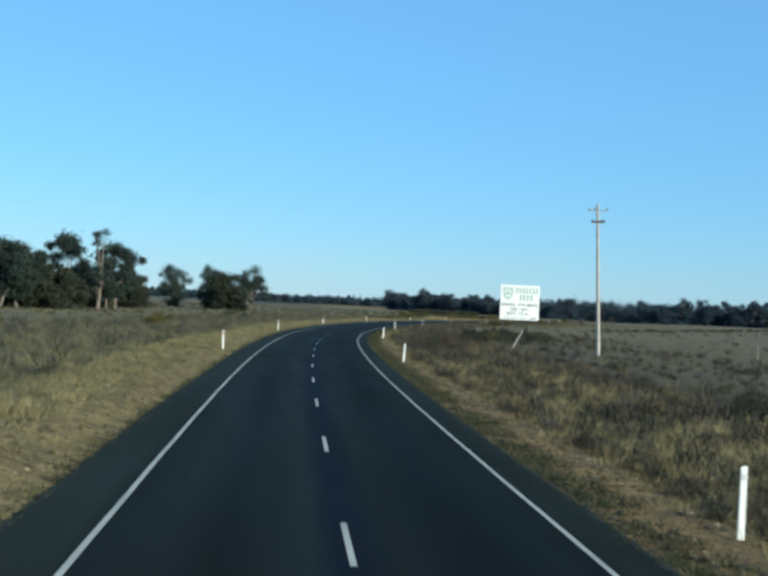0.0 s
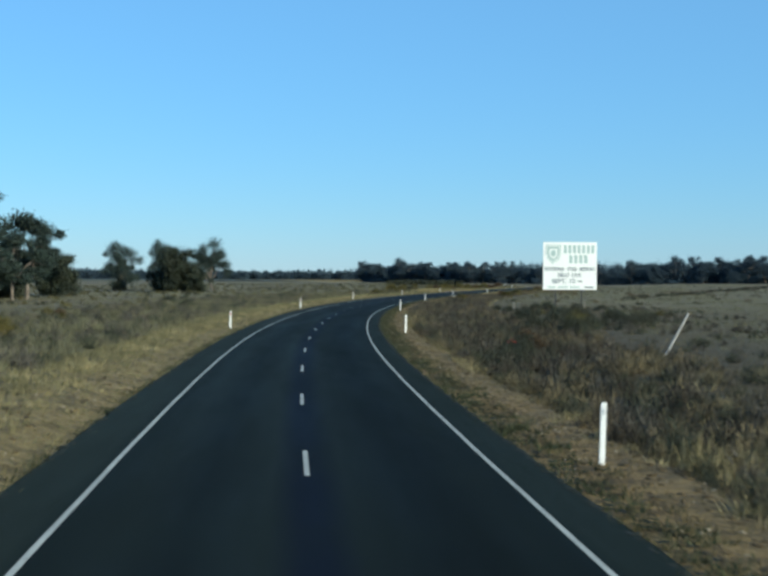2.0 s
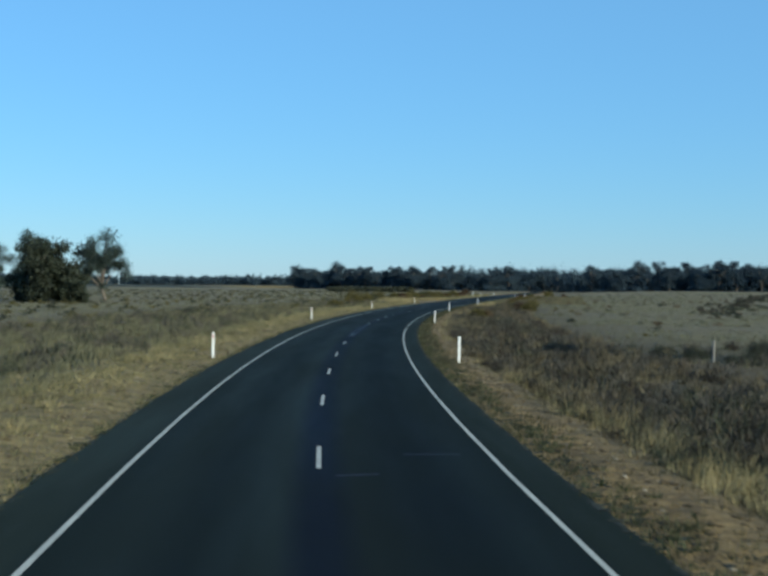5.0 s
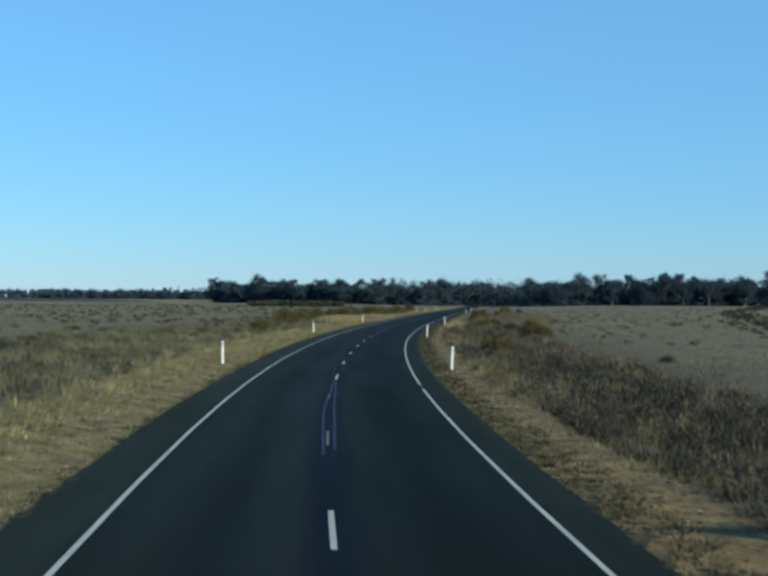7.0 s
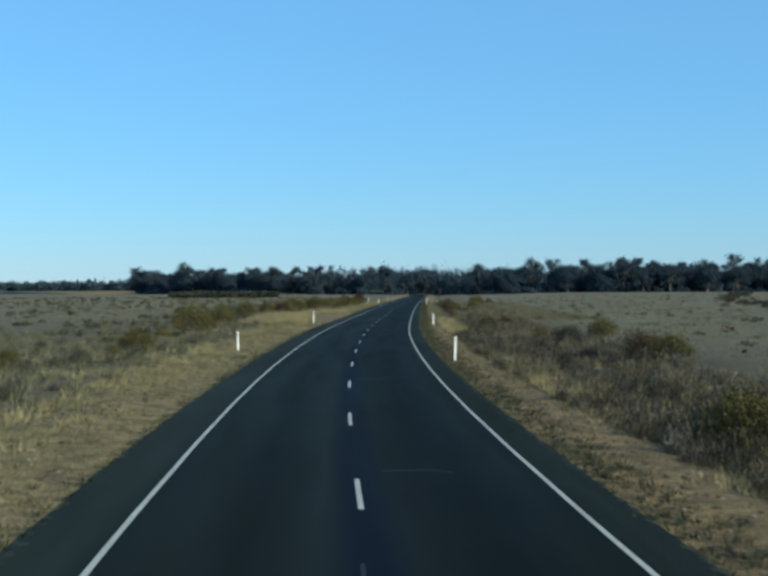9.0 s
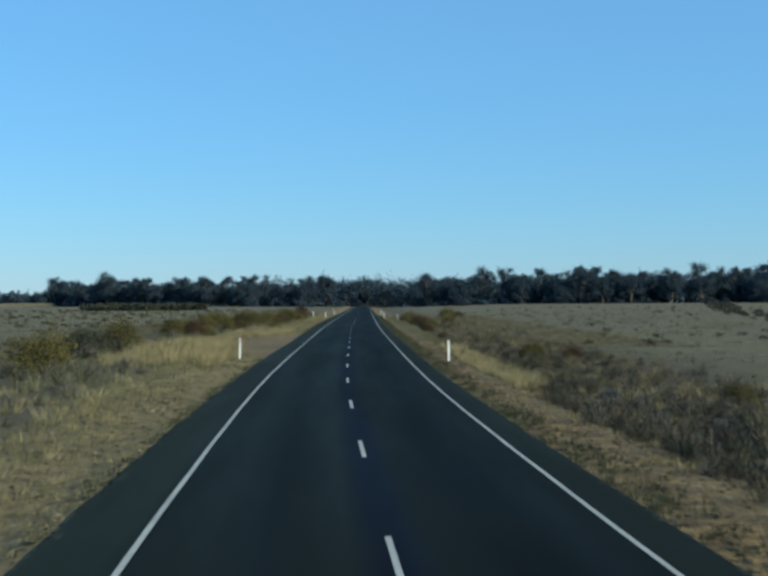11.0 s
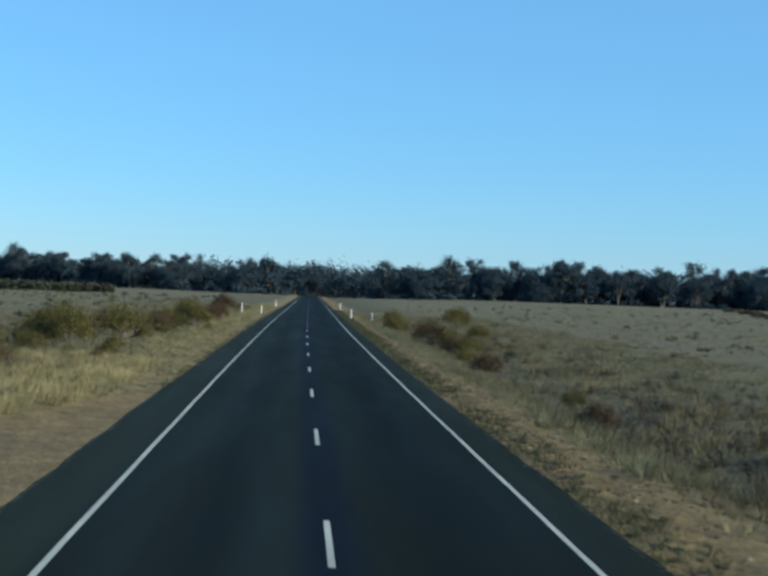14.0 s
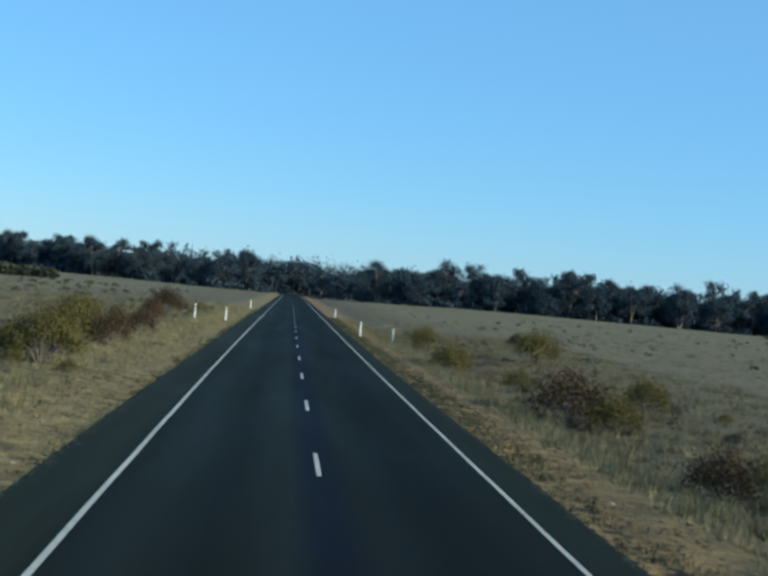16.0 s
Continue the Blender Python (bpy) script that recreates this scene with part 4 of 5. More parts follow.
for k, (s, e, q) in enumerate(GROVE):
    x, y = (float(v) for v in along(s, e))
    q *= (1.12, 0.88, 1.02, 1.16, 0.82, 1.06, 0.95)[k % 7]
    pool = near_gums if k % 3 else bushy
    tree = pool[k % len(pool)]
    m = pose(x, y, float(ground_height(s, e)), 0, 0, random.uniform(0, 360)) @ Matrix.Scale(q, 4)
    if tree.name in used:
        copy_thing(tree, m)
    else:
        used.add(tree.name)
        tree.matrix_world = m
snag = gum_tree(14.6, 2.6, 1500, 0.32, LEAF_GUM, "tall half-bare gum tree with a pale trunk and thin top", name="half_bare_tree")
snag.matrix_world = pose(-33, 211, float(height_at(-33, 211)[0]), 0, 0, 40)
# the clump across the paddock: tree, place, height and width against its model
CLUMP = [(open_gums[0], -38.4, 410, 1.10, 1.0), (bushy[0], -18.7, 347, 1.22, 1.30), (bushy[1], -22.5, 350, 0.85, 0.8), (bushy[1], -14.8, 345, 0.8, 0.75), (open_gums[1], -11.6, 382, 1.08, 0.95), (bushy[1], -35.9, 380, 0.46, 0.44), (open_gums[0], -24.0, 372, 0.95, 0.7)]
for tree, x, y, up, out in CLUMP:
    m = pose(x, y, float(height_at(x, y)[0]), 0, 0, random.uniform(0, 360)) @ Matrix.Diagonal((out, out, up, 1))
    if tree.name in used:
        copy_thing(tree, m)
    else:
        used.add(tree.name)
        tree.matrix_world = m

# the belt of trees that the road runs towards
BELT = [(88, 1060), (112, 985), (150, 905), (190, 880), (240, 895), (290, 870), (345, 850), (440, 830), (640, 815)]
belt_x, belt_y = np.array(BELT, float).T
belt_d = np.concatenate([[0], np.cumsum(np.hypot(np.diff(belt_x), np.diff(belt_y)))])
FAR_LABEL = "dark gum tree, hazed bluish, in the belt of woodland across the plain"
far_gums = [gum_tree(11.5, 5.0, 6500, 0.42, LEAF_HAZED, FAR_LABEL, fill=12) for _ in range(8)]
far_gums += [gum_tree(9.0, 5.0, 6000, 0.48, LEAF_HAZED, FAR_LABEL, dense=1.0) for _ in range(2)]


def belt_place(d, back):
    x, y = np.interp(d, belt_d, belt_x), np.interp(d, belt_d, belt_y)
    return x + back * 0.18, y + back


stock = list(far_gums)
spots = []
for k in range(255):
    d = rng.random() * belt_d[-1]
    spots.append((d, rng.random() * 45, rng.uniform(0.8, 1.25) * np.interp(d, [0, 180, 260, 420, 600], [0.94, 0.96, 1.12, 1.25, 1.42])))
for d, back, q in spots + [(80, 0, 1.5), (74, 3, 1.4), (3, 0, 1.55), (8, 3, 1.4), (380, 0, 1.3), (500, 4, 1.4)]:
    x, y = belt_place(d, back)
    s, e = road_place(x, y)
    if abs(e[0]) < 9 and s[0] < 960:
        continue
    tree = stock[int(rng.integers(len(stock)))]
    m = pose(float(x), float(y), float(height_at(x, y)[0]) - 0.2, 0, 0, float(rng.uniform(0, 360))) @ Matrix.Scale(float(q), 4)
    if tree.name in used:
        copy_thing(tree, m)
    else:
        used.add(tree.name)
        tree.matrix_world = m

copy_thing(far_gums[3], pose(341, 868, 0.9, 0, 0, 40) @ Matrix.Diagonal((0.95, 0.95, 1.75, 1)))


def woods(name, places, heights, leaves, size, mat, label):
    """Woodland too far off to count, as one body of leaf clumps and stems."""
    chunks = []
    for (x, y, z), h in zip(places, heights):
        n = random.randint(3, 5)
        c = [(x + random.uniform(-0.3, 0.3) * h, y + random.uniform(-0.3, 0.3) * h, z + h * random.uniform(0.12, 0.85)) for _ in range(n)]
        chunks.append(leaf_cloud(c, [h * random.uniform(0.16, 0.3) for _ in range(n)], leaves, size, 0.4))
        w = h * 0.02
        chunks.append(np.array([[(x - w, y, z - 0.5), (x + w, y, z - 0.5), (x + 0.2, y, z + h * 0.7)], [(x, y - w, z - 0.5), (x, y + w, z - 0.5), (x + 0.2, y, z + h * 0.7)]], np.float32))
    tagged(new(name, triangles(name, np.concatenate(chunks), mat)), label, "woodland", kind="stuff")


places, heights = [], []
for k in range(900):
    d, back = rng.random() * belt_d[-1], 30 + rng.random() * 170
    x, y = belt_place(d, back)
    if abs(road_place(x, y)[1][0]) > 9 or y > 900:
        places.append((float(x), float(y), 0.9))
        heights.append(rng.uniform(11, 15) * np.interp(d, [0, 180, 260, 420, 600], [0.94, 0.96, 1.15, 1.28, 1.45]))
for k in range(90):
    x, y = along(1004 + 120 * rng.random(), rng.uniform(-40, 40))
    places.append((float(x), float(y), 0.0))
    heights.append(rng.uniform(12, 15.5))
woods("far_woods", places, heights, 210, 1.3, LEAF_HAZED, "dark eucalypt woodland across the far end of the plain")
places, heights = [], []
for k in range(1900):
    q = rng.random()
    x, y = -1250 + 1500 * q + rng.normal() * 20, 1850 + 250 * q + rng.random() * 160
    places.append((float(x), float(y), 1.0))
    heights.append(rng.uniform(11, 17) * (1.0 if rng.random() < 0.93 else 1.3))
for k in range(500):
    q = rng.random()
    x, y = 560 + 1200 * q, 760 - 100 * q + rng.random() * 160
    places.append((float(x), float(y), 1.0))
    heights.append(rng.uniform(9, 14))
woods("horizon_woods", places, heights, 60, 4.0, LEAF_HAZED, "thin dark line of trees along the horizon")


# scrub: rounded saltbush-like shrubs, each on its own stems
def shrub(height, wide, leaves, size, mat, label):
    root = new("shrub")
    centres, radii, stems = [], [], []
    for k in range(13):
        a, q = 2.4 * k + random.uniform(-0.3, 0.3), ((k + 0.5) / 13) ** 0.5
        end = Vector((math.cos(a) * wide * 0.66 * q, math.sin(a) * wide * 0.66 * q, height * (0.72 - 0.42 * q * q) * random.uniform(0.88, 1.1)))
        stems.append([((0, 0, -0.1), 0.025), (tuple(end * 0.5 + Vector((0, 0, 0.08))), 0.015), (tuple(end), 0.005)])
        centres.append(end)
        radii.append(wide * random.uniform(0.26, 0.40))
    verts, faces = tubes(stems, 5)
    st = new("woody_base", mesh_from("woody_base", verts, faces, BARK))
    st.parent = root
    lv = new("foliage", triangles("foliage", leaf_cloud(centres, radii, leaves, size, 0.0, 0.85), mat))
    lv.parent = root
    return tagged(root, label, "shrub", "roadside shrubs")


OLIVE = [shrub(1.2, 1.1, 4200, 0.064, SCRUB_OLIVE, "rounded olive-green shrub in dry roadside grass") for _ in range(3)]
RUST = [shrub(1.15, 1.0, 4200, 0.060, SCRUB_RUST, "dry rust-brown shrub in roadside grass") for _ in range(3)]
DARK = [shrub(1.1, 1.2, 4000, 0.064, SCRUB_DARK, "dark grey-green shrub in dry grass") for _ in range(3)]
SMALL_OLIVE = [shrub(1.2, 1.1, 900, 0.14, SCRUB_OLIVE, "small rounded olive-green shrub in dry paddock grass") for _ in range(2)]
SMALL_RUST = [shrub(1.15, 1.0, 900, 0.135, SCRUB_RUST, "small dry rust-brown shrub in paddock grass") for _ in range(2)]
SMALL_DARK = [shrub(1.1, 1.2, 900, 0.14, SCRUB_DARK, "small dark grey-green shrub in dry grass") for _ in range(2)]


def plant(kinds, s, e, q):
    x, y = (float(v) for v in along(s, e))
    if on_drive(np.array([s]), np.array([e]))[0]:
        return
    tree = kinds[int(rng.integers(len(kinds)))]
    m = pose(x, y, float(ground_height(s, e)) - 0.03, 0, 0, float(rng.uniform(0, 360))) @ Matrix.Diagonal((q * float(rng.uniform(0.8, 1.15)), q * float(rng.uniform(0.8, 1.15)), q, 1))
    if tree.name in used:
        copy_thing(tree, m)
    else:
        used.add(tree.name)
        tree.matrix_world = m


# shrubs that stand out singly
for kinds, s, e, q in ((RUST, 464.6, 9.6, 0.9), (OLIVE, 463.0, 10.5, 0.85), (OLIVE, 487, 14.5, 0.95), (RUST, 480.7, 9.8, 1.05), (OLIVE, 479.3, 11.1, 0.7), (RUST, 550, 20.9, 0.95), (OLIVE, 520.5, 16.6, 1.15), (RUST, 509.6, 9.7, 0.85),
                       (OLIVE, 537, 10.6, 1.0), (OLIVE, 495.6, 10.6, 0.6), (RUST, 446.3, 9.1, 0.65), (OLIVE, 457, 9.4, 0.5), (OLIVE, 505.7, 8.7, 0.9), (OLIVE, 429.8, 9.9, 0.45), (RUST, 423.2, 9.2, 0.5),
                       (OLIVE, 278.8, 10.0, 1.2), (RUST, 280.5, 10.8, 1.0), (OLIVE, 334.6, 17, 1.2), (RUST, 313.7, 15.4, 1.2), (OLIVE, 311.4, 16.4, 1.15), (DARK, 334.7, 14.6, 1.2), (OLIVE, 343.5, 13.6, 1.3), (OLIVE, 379.7, 11.9, 0.85), (RUST, 374, 13.5, 0.8),
                       (DARK, 45, 16.5, 1.3), (RUST, 44, 18.5, 1.1), (DARK, 134.7, 17, 1.15), (DARK, 149.7, 18.5, 1.2), (DARK, 141, 15.5, 1.1), (OLIVE, 144, 19, 1.1),
                       (OLIVE, 476.7, -8.5, 1.0), (RUST, 490.4, -8.3, 1.0), (RUST, 502.4, -8.5, 0.85), (OLIVE, 474.9, -7.3, 0.45), (OLIVE, 483.5, -9.2, 0.85), (OLIVE, 469, -9.6, 0.9), (OLIVE, 478.5, -9.8, 0.7), (OLIVE, 499.5, -11.2, 1.1), (RUST, 535, -10.4, 1.3), (RUST, 518, -9.6, 1.0),
                       (OLIVE, 336.9, -12.4, 1.7), (OLIVE, 309.6, -12, 1.0), (OLIVE, 314, -11.7, 0.9), (OLIVE, 328.9, -13.1, 1.1), (OLIVE, 302.4, -15.2, 0.65), (OLIVE, 374.6, -13.6, 1.5), (DARK, 371, -14.8, 1.3), (OLIVE, 352.3, -12.6, 1.4), (OLIVE, 360, -14.5, 1.1),
                       (RUST, 406.5, -13.2, 1.0), (OLIVE, 408.5, -15.5, 1.0), (OLIVE, 412, -13.8, 0.95), (OLIVE, 425, -12.2, 1.1), (OLIVE, 433, -14.8, 1.2), (OLIVE, 448, -12.8, 1.15), (OLIVE, 454, -10.4, 1.05), (OLIVE, 444, -11.5, 1.05), (RUST, 462, -9.4, 0.9), (OLIVE, 490, -10.2, 1.1),
                       (DARK, 170.7, -14.1, 0.95), (DARK, 200.4, -22.4, 0.9), (OLIVE, 118, -16, 1.0), (OLIVE, 122, -17.5, 1.1), (OLIVE, 147, -19.5, 0.7), (RUST, 150, -20.5, 0.7), (OLIVE, 152, -22, 0.6), (OLIVE, 88.6, -10.5, 0.4), (DARK, 199.5, 18.3, 0.75), (DARK, 199, 21.5, 0.8), (DARK, 200, 23.0, 0.9), (DARK, 201, 26.6, 0.8),
                       (RUST, 124.6, 12.6, 0.8), (DARK, 124.5, 11.4, 0.6), (DARK, 117, 11.1, 1.1), (RUST, 116.6, 11.8, 0.9), (DARK, 113, 10.6, 0.9), (DARK, 109, 9.15, 1.1)):
    plant(kinds, s, e, q * (1.0 if s < 400 else 1.25 if e < 0 else 1.45))
# shrubs round the foot of the billboard
for k in range(18):
    plant((SMALL_DARK, SMALL_OLIVE, SMALL_DARK)[k % 3], 180 + 22 * rng.random(), 16.5 + 18 * rng.random(), float(rng.uniform(0.5, 0.95)))
# a dark thicket in a hollow
for k in range(16):
    plant(DARK, 140 + 30 * rng.random(), 16 + 11 * rng.random(), float(rng.uniform(0.7, 1.15)))
# scattered ones
for k in range(40):
    plant((SMALL_OLIVE, SMALL_RUST, SMALL_DARK, SMALL_RUST)[k % 4], 20 + 470 * rng.random(), 10 + 14 * rng.random(), float(rng.uniform(0.35, 0.75)))
for k in range(40):
    plant((SMALL_OLIVE, SMALL_RUST, SMALL_DARK, SMALL_OLIVE)[k % 4], 20 + 430 * rng.random(), -(11 + 16 * rng.random()), float(rng.uniform(0.35, 0.7)))
for k in range(64):
    plant((SMALL_OLIVE, SMALL_OLIVE, SMALL_RUST, SMALL_OLIVE)[k % 4], 432 + 140 * rng.random(), -(8.6 + 7 * rng.random() ** 1.3), float(rng.uniform(0.55, 1.05)))
for k in range(16):
    plant((SMALL_OLIVE, SMALL_RUST, SMALL_DARK)[k % 3], 440 + 130 * rng.random(), 9.4 + 6 * rng.random(), float(rng.uniform(0.35, 0.75)))
for k in range(26):
    plant((OLIVE, OLIVE, RUST, OLIVE)[k % 4], 405 + 60 * rng.random(), -(11.5 + 6 * rng.random()), float(rng.uniform(0.7, 1.2)))
# the low hedge-like row along the paddock
for k in range(60):
    plant((SMALL_OLIVE, SMALL_DARK, SMALL_OLIVE, SMALL_RUST)[k % 4], 255 + 150 * rng.random(), -(12.5 + 9 * rng.random()), float(rng.uniform(0.4, 0.8)))


def scrub_stuff(name, x, y, z, sizes, leaves, mat, label):
    chunks = []
    for a, b, c, q in zip(x, y, z, sizes):
        chunks.append(leaf_cloud([(a, b, c + q * 0.3), (a + q * 0.4, b, c + q * 0.25), (a - q * 0.3, b + q * 0.3, c + q * 0.3)], [q * 0.45, q * 0.35, q * 0.4], leaves, q * 0.3, 0, 0.8))
    tagged(new(name, triangles(name, np.concatenate(chunks), mat)), label, "scrub", kind="stuff")


for side, k, mat, lab in ((-1, 1700, SCRUB_DARK, "small dark shrubs scattered over the paddock"), (1, 600, SCRUB_DARK, "small dark shrubs scattered over the paddock"),
                          (-1, 1100, SCRUB_OLIVE, "small olive shrubs scattered over the paddock"), (1, 200, SCRUB_RUST, "small brown shrubs scattered over the paddock")):
    s, e, x, y, z = scatter(k, 40, 700, 22, 190, side)
    scrub_stuff("paddock_scrub", x, y, z, rng.uniform(0.35, 1.0, len(s)), 45, mat, lab)
# rounded tussocks of dry brush in the tall grass
def tussocks(name, count, s0, s1, e0, e1, side, size, mat, label):
    s, e, x, y, z = scatter(count, s0, s1, e0, e1, side, 0.15)
    q = rng.uniform(0.5, 1.0, len(s)) * size * (0.55 + 0.8 * patchy(x, y, 0.6, 7.0))
    n = 34 if size < 0.4 else 52
    px, py, pz, pq = (np.repeat(v, n) for v in (x, y, z, q))
    ang, rad = rng.uniform(0, 2 * np.pi, len(px)), np.sqrt(rng.random(len(px)))
    h = pq * 0.8 * (1.05 - 0.55 * rad ** 2) * rng.uniform(0.6, 1.1, len(px))
    bx, by = px + 0.45 * pq * rad * np.cos(ang), py + 0.45 * pq * rad * np.sin(ang)
    w, turn = rng.uniform(0.012, 0.026, len(px)), rng.uniform(0, np.pi, len(px))
    out = 0.5 * pq * rad * rng.uniform(0.4, 1.2, len(px))
    v = np.empty((len(px), 3, 3), np.float32)
    v[:, 0] = np.column_stack([bx - w * np.cos(turn), by - w * np.sin(turn), pz - 0.03])
    v[:, 1] = np.column_stack([bx + w * np.cos(turn), by + w * np.sin(turn), pz - 0.03])
    v[:, 2] = np.column_stack([bx + out * np.cos(ang), by + out * np.sin(ang), pz + h])
    tagged(new(name, triangles(name, v, mat)), label, "brush", kind="stuff")


def domes(name, x, y, z, q, count, size, mat, label, flat=0.85):
    """Low rounded bushes of fine twigs: small slivers through a dome round each place."""
    n = len(x) * count
    px, py, pz, pq = (np.repeat(v, count) for v in (x, y, z, q))
    d = rng.normal(size=(n, 3))
    d /= np.linalg.norm(d, axis=1)[:, None]
    d[:, 2] = np.abs(d[:, 2])
    lobe = 0.75 + 0.25 * np.sin(3 * np.arctan2(d[:, 1], d[:, 0]) + np.repeat(rng.uniform(0, 6.283, len(x)), count))
    r = 0.55 * pq * lobe * rng.random(n) ** 0.4 * (1 + 0.2 * rng.normal(size=n))
    p = np.column_stack([px, py, pz]) + d * r[:, None] * np.array([1, 1, 1.6 * flat])
    a = rng.normal(size=(n, 3)) * 0.8 + d * 0.8 + np.array([0, 0, 1.3])
    a /= np.linalg.norm(a, axis=1)[:, None]
    b = np.cross(a, rng.normal(size=(n, 3)))
    b /= np.linalg.norm(b, axis=1)[:, None]
    k = size * rng.uniform(0.6, 1.4, n) * np.clip(pq, 0.4, 1.3)
    v = np.empty((n, 3, 3), np.float32)
    v[:, 0] = p - a * (k * 0.8)[:, None] - b * (k * 0.11)[:, None]
    v[:, 1] = p - a * (k * 0.7)[:, None] + b * (k * 0.12)[:, None]
    v[:, 2] = p + a * (k * 1.1)[:, None]
    tagged(new(name, triangles(name, v, mat)), label, "brush", kind="stuff")


def brush_belt(side, count, s0, s1, e0, e1, sizes, kinds, seed, gaps=0.5):
    """Bushes in drifts: the kind changes from drift to drift, and the ground shows between them."""
    s, e, x, y, z = scatter(count, s0, s1, e0, e1, side, 0.1)
    p = 0.6 * patchy(x, y, 0.42, seed) + 0.4 * patchy(x, y, 1.2, seed + 1)
    keep = rng.random(len(s)) < np.clip((p - 0.5 + gaps) * 2.2, 0.03, 1)
    s, e, x, y, z, p = (v[keep] for v in (s, e, x, y, z, p))
    q = rng.uniform(*sizes, len(s)) * (0.6 + 0.7 * p) * np.interp(np.abs(e), [e0, e0 + 1.5, e1], [0.7, 1.0, 0.85])
    which = patchy(x, y, 0.23, seed + 3) + 0.22 * rng.normal(size=len(s))
    for k, (name, mat, label) in enumerate(kinds):
        lo, hi = k / len(kinds), (k + 1) / len(kinds)
        m = (which >= lo if k else which > -9) & (which < hi if k < len(kinds) - 1 else which < 9)
        domes(name, x[m], y[m], z[m], q[m], 190, 0.11, mat, label)


K_BROWN = ("brown_brush", BRUSH, "low rounded bushes of dark brown dry brush beside the road")
K_GREY = ("grey_brush", BRUSH_GREY, "low rounded bushes of grey-brown dry brush beside the road")
K_TAN = ("tan_brush", GRASS_BROWN, "rounded tufts of tan dry growth beside the road")
K_DARK = ("dark_scrub", SCRUB_DARK, "low dark grey-green scrub beside the road")
# dark growth that also stands in for the shaded edge of the ditch
K_SHADE = ("ditch_weeds", SCRUB_DARK, "dark weeds in drifts along the roadside ditch, doubling as its shade")
K_PALE = ("pale_scrub", GRASS_GREY, "low pale grey-green scrub in dry grass")
brush_belt(1, 1500, 8, 175, 6.9, 18, (0.8, 1.45), (K_TAN, K_BROWN, K_GREY, K_DARK, K_BROWN), 1.0, 0.52)
brush_belt(1, 800, 8, 215, 17, 40, (0.6, 1.2), (K_GREY, K_BROWN, K_GREY, K_DARK), 3.0, 0.5)
brush_belt(1, 700, 10, 350, 7.2, 8.6, (0.5, 1.0), (K_SHADE, K_BROWN), 11.0, 0.5)
brush_belt(1, 1200, 15, 400, 7.3, 12.5, (0.7, 1.25), (K_SHADE, K_BROWN, K_DARK), 12.0, 0.45)
brush_belt(1, 260, 222, 264, 7.5, 14, (0.9, 1.4), (K_SHADE, K_BROWN, K_DARK), 13.0, 0.6)
brush_belt(1, 420, 105, 175, 8.5, 15, (0.8, 1.4), (K_DARK, K_BROWN, K_GREY), 2.5, 0.65)
brush_belt(1, 1500, 175, 345, 6.9, 16, (0.8, 1.45), (K_BROWN, K_GREY, K_TAN, K_BROWN, K_GREY), 4.0, 0.52)
brush_belt(1, 520, 345, 430, 7.8, 17, (0.6, 1.15), (K_GREY, K_TAN, K_BROWN), 5.0, 0.5)
brush_belt(1, 520, 430, 570, 8.2, 20, (0.4, 0.85), (K_GREY, K_PALE, K_BROWN), 6.0, 0.45)
brush_belt(-1, 1600, 8, 260, 8.6, 25, (0.7, 1.35), (K_PALE, K_GREY, K_DARK, K_GREY), 7.0, 0.62)
brush_belt(-1, 700, 260, 400, 8.8, 25, (0.55, 1.1), (K_PALE, K_GREY, K_DARK), 8.0, 0.45)
brush_belt(-1, 500, 420, 570, 8.0, 22, (0.4, 0.9), (K_TAN, K_GREY, K_PALE), 9.0, 0.45)
for s0, s1, count in ((8, 345, 4600), (345, 520, 1700)):
    s, e, x, y, z = scatter(count, s0, s1, 4.75, 7.4, 1, 0.1)
    keep = (rng.random(len(s)) < 1.3 * patchy(x, y, 0.8, 6.0)) & ((e < 5.6) | (e > 6.9))
    domes("verge_weeds", x[keep], y[keep], z[keep], rng.uniform(0.12, 0.42, int(keep.sum())), 26, 0.12, BRUSH, "small dark dry weeds on the road verge", 0.5)
s, e, x, y, z = scatter(6000, 8, 520, 4.9, 9.0, -1, 0.1)
keep = rng.random(len(s)) < 1.3 * patchy(x, y, 0.8, 6.0) * patchy(x, y, 0.25, 1.0)
domes("verge_weeds", x[keep], y[keep], z[keep], rng.uniform(0.12, 0.4, int(keep.sum())), 26, 0.12, BRUSH, "small dark dry weeds on the road verge", 0.5)
tussocks("tan_tussocks", 700, 8, 560, 7.0, 15, 1, 0.75, GRASS_BROWN, "rounded tussocks of tan dry grass beside the road")
tussocks("grey_tussocks", 900, 8, 560, 8.6, 24, -1, 0.7, GRASS_GREY, "rounded tussocks of grey-green grass beside the road")
# thick low scrub before the belt and along the right edge of the plain
t = rng.random(230)
x, y = 74 + 32 * t + rng.normal(size=230) * 1.5, 697 + rng.normal(size=230) * 5
scrub_stuff("scrub_thicket", x, y, height_at(x, y), rng.uniform(2.0, 3.6, 230), 120, SCRUB_DARK, "thick low grey-green scrub in front of the trees")
x, y = belt_place(rng.random(260) * belt_d[-1], rng.random(260) * 30 - 4)
keep = np.abs(road_place(x, y)[1]) > 10
x, y = x[keep], y[keep]
scrub_stuff("scrub_thicket", x, y, height_at(x, y), rng.uniform(3.0, 6.0, len(x)), 150, LEAF_HAZED, "dark undergrowth beneath the belt of gum trees")
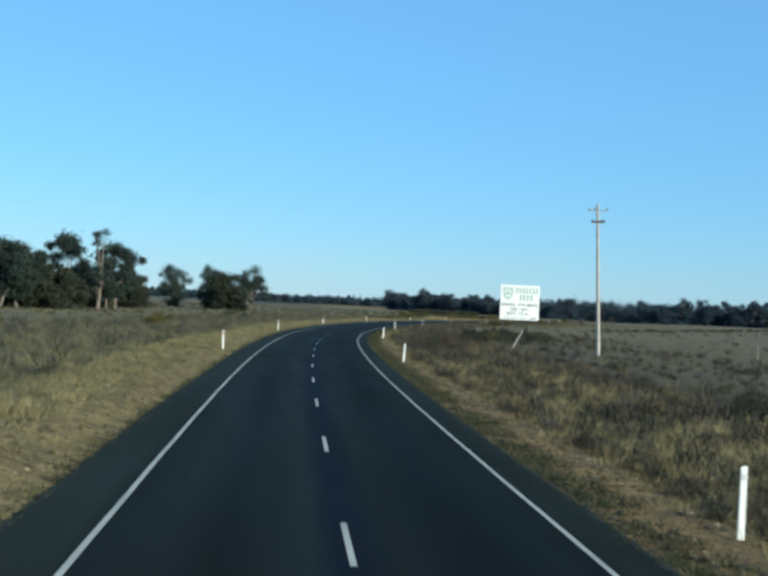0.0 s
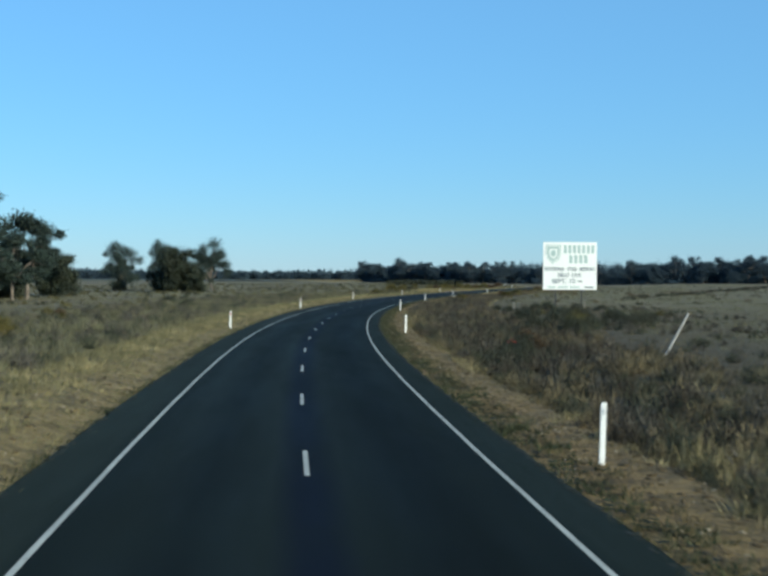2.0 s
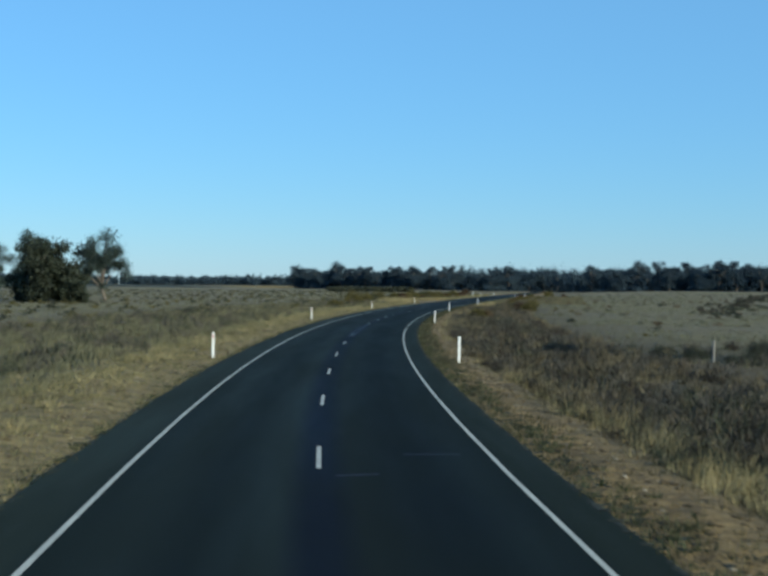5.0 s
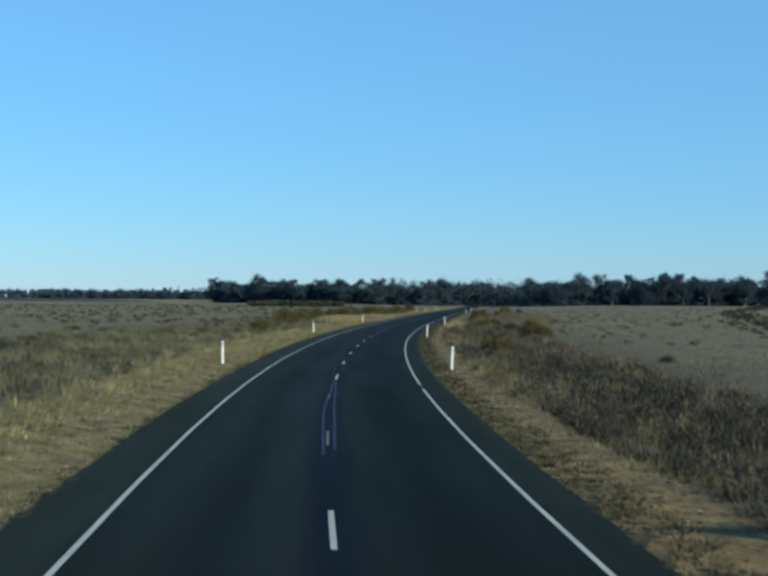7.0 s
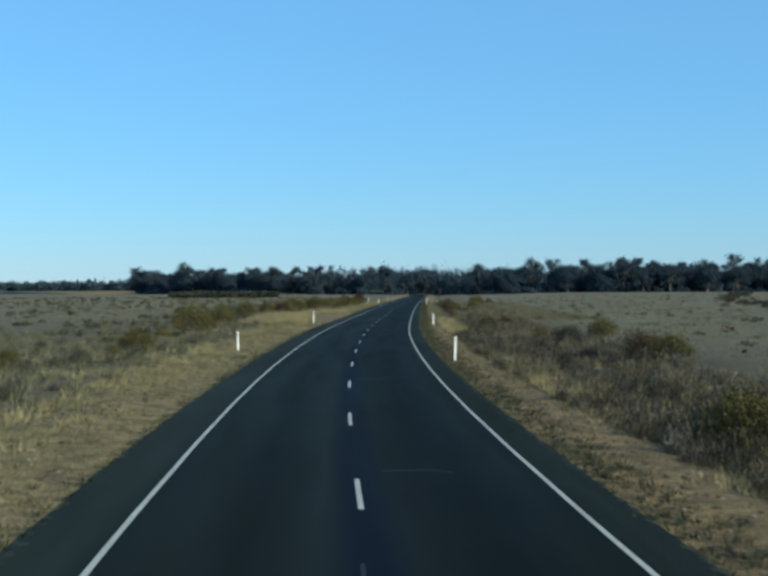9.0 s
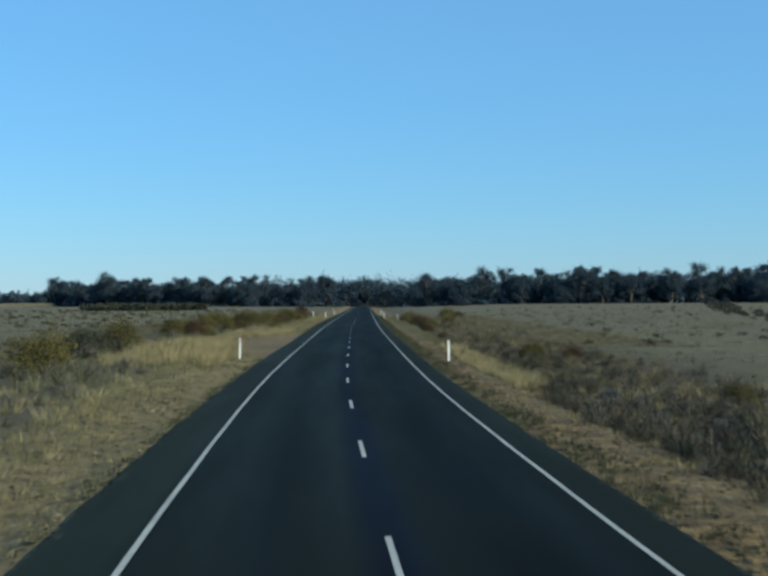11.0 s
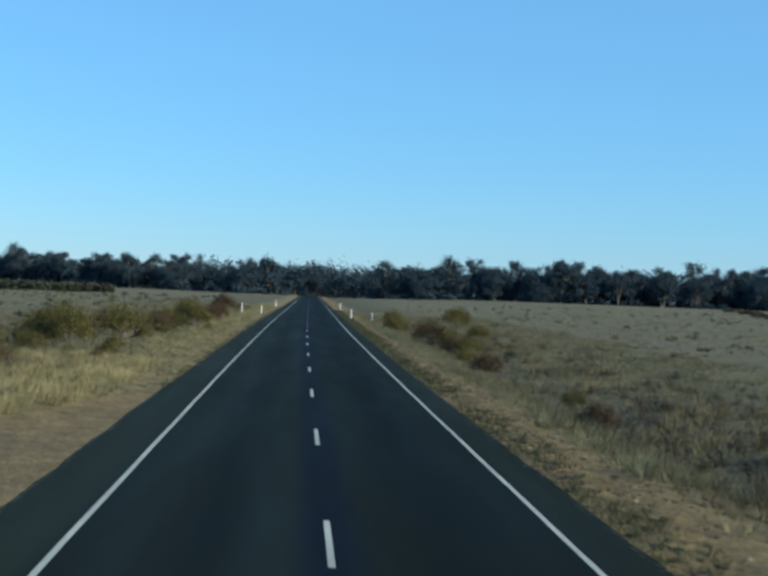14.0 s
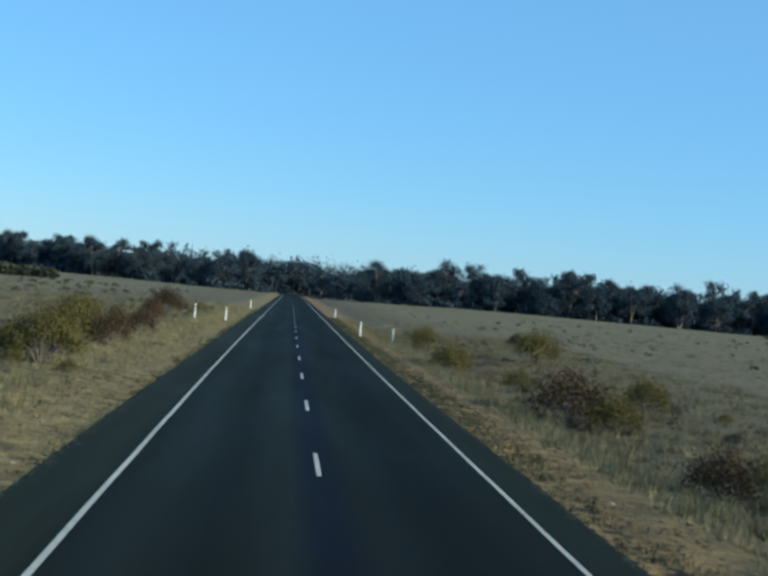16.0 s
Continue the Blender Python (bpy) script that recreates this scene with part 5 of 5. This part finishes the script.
for k, mat, label in ((130, BRUSH, "low brown brush along a shallow gully across the paddock"), (110, SCRUB_DARK, "low dark green scrub along a shallow gully across the paddock")):
    t = rng.random(k)
    x = np.interp(t, [0, 0.3, 0.62, 1], [66, 127, 215, 320]) + rng.normal(size=k) * 2.2
    y = np.interp(t, [0, 0.3, 0.62, 1], [274, 394, 560, 715]) + rng.normal(size=k) * 3
    scrub_stuff("gully_scrub", x, y, height_at(x, y), rng.uniform(0.4, 0.9, k) * (1 + 1.2 * t), 70, mat, label)

# stones and clods on the verges
stone_mesh = []
for k in range(4):
    bm = bmesh.new()
    bmesh.ops.create_icosphere(bm, subdivisions=1, radius=0.5)
    for v in bm.verts:
        v.co *= 1 + 0.5 * noise.noise(v.co * 2.0 + Vector((k * 7, 0, 0)))
        v.co.z *= 0.6
    me = bpy.data.meshes.new("stone")
    bm.to_mesh(me)
    bm.free()
    me.materials.append(STONE)
    stone_mesh.append(me)
verts, faces = [], []
for side, k in ((-1, 900), (1, 1500)):
    s, e, x, y, z = scatter(k, 10, 560, 4.9, 7.4, side, 0.3)
    for a, b, c in zip(x, y, z):
        me = stone_mesh[int(rng.integers(4))]
        q, turn = float(rng.uniform(0.04, 0.11) * (1.5 if rng.random() < 0.06 else 1)), rng.uniform(0, 6.283)
        off = len(verts)
        ct, sn = math.cos(turn) * q, math.sin(turn) * q
        verts += [(a + v.co.x * ct - v.co.y * sn, b + v.co.x * sn + v.co.y * ct, c + v.co.z * q) for v in me.vertices]
        faces += [tuple(off + i for i in f.vertices) for f in me.polygons]
tagged(new("verge_stones", mesh_from("verge_stones", verts, faces, STONE)), "small pale stones strewn on the gravel verge", "stones", kind="stuff")
unit = [np.array([tuple(v.co) for v in me.vertices]) for me in stone_mesh]
tri = np.array([tuple(f.vertices) for f in stone_mesh[0].polygons])
chunks = []
for side, k in ((-1, 4000), (1, 13000)):
    s, e, x, y, z = scatter(k, 10, 600, 4.6, 7.9, side, 0.3)
    for a, b, c in zip(x, y, z):
        q, turn = 0.04 + 0.15 * rng.random() ** 3, rng.uniform(0, 6.283)
        p = unit[int(rng.integers(4))] * (q * rng.uniform(0.7, 1.6), q, q * 0.8)
        ct, sn = math.cos(turn), math.sin(turn)
        chunks.append(np.column_stack([a + p[:, 0] * ct - p[:, 1] * sn, b + p[:, 0] * sn + p[:, 1] * ct, c + p[:, 2]])[tri])
tagged(new("verge_clods", triangles("verge_clods", np.concatenate(chunks), CLOD)), "brown clods of earth and gravel on the road verge", "gravel", kind="stuff")
chunks = []
for side, k, e0, wide in ((1, 11000, 4.42, 0.85), (-1, 3500, 4.66, 0.4)):
    s = 10 + 560 * rng.random(k) ** 1.3
    e = side * (e0 + wide * rng.random(k) ** 2)
    x, y = along(s, e)
    z = np.maximum(ground_height(s, e), np.where(np.abs(e) < e0 + 0.08, crossfall(e), -9))
    keep = ~on_drive(s, e)
    for a, b, c in zip(x[keep], y[keep], z[keep]):
        q = 0.05 + 0.14 * rng.random() ** 2
        p = unit[int(rng.integers(4))] * (q * rng.uniform(0.8, 1.8), q * rng.uniform(0.8, 1.8), q * 0.35)
        chunks.append((p + (a, b, c))[tri])
tagged(new("seal_crumbs", triangles("seal_crumbs", np.concatenate(chunks), CRUMB)), "dark crumbs of broken seal and gravel along the road edge", "gravel", kind="stuff")
for me in stone_mesh:
    bpy.data.meshes.remove(me)
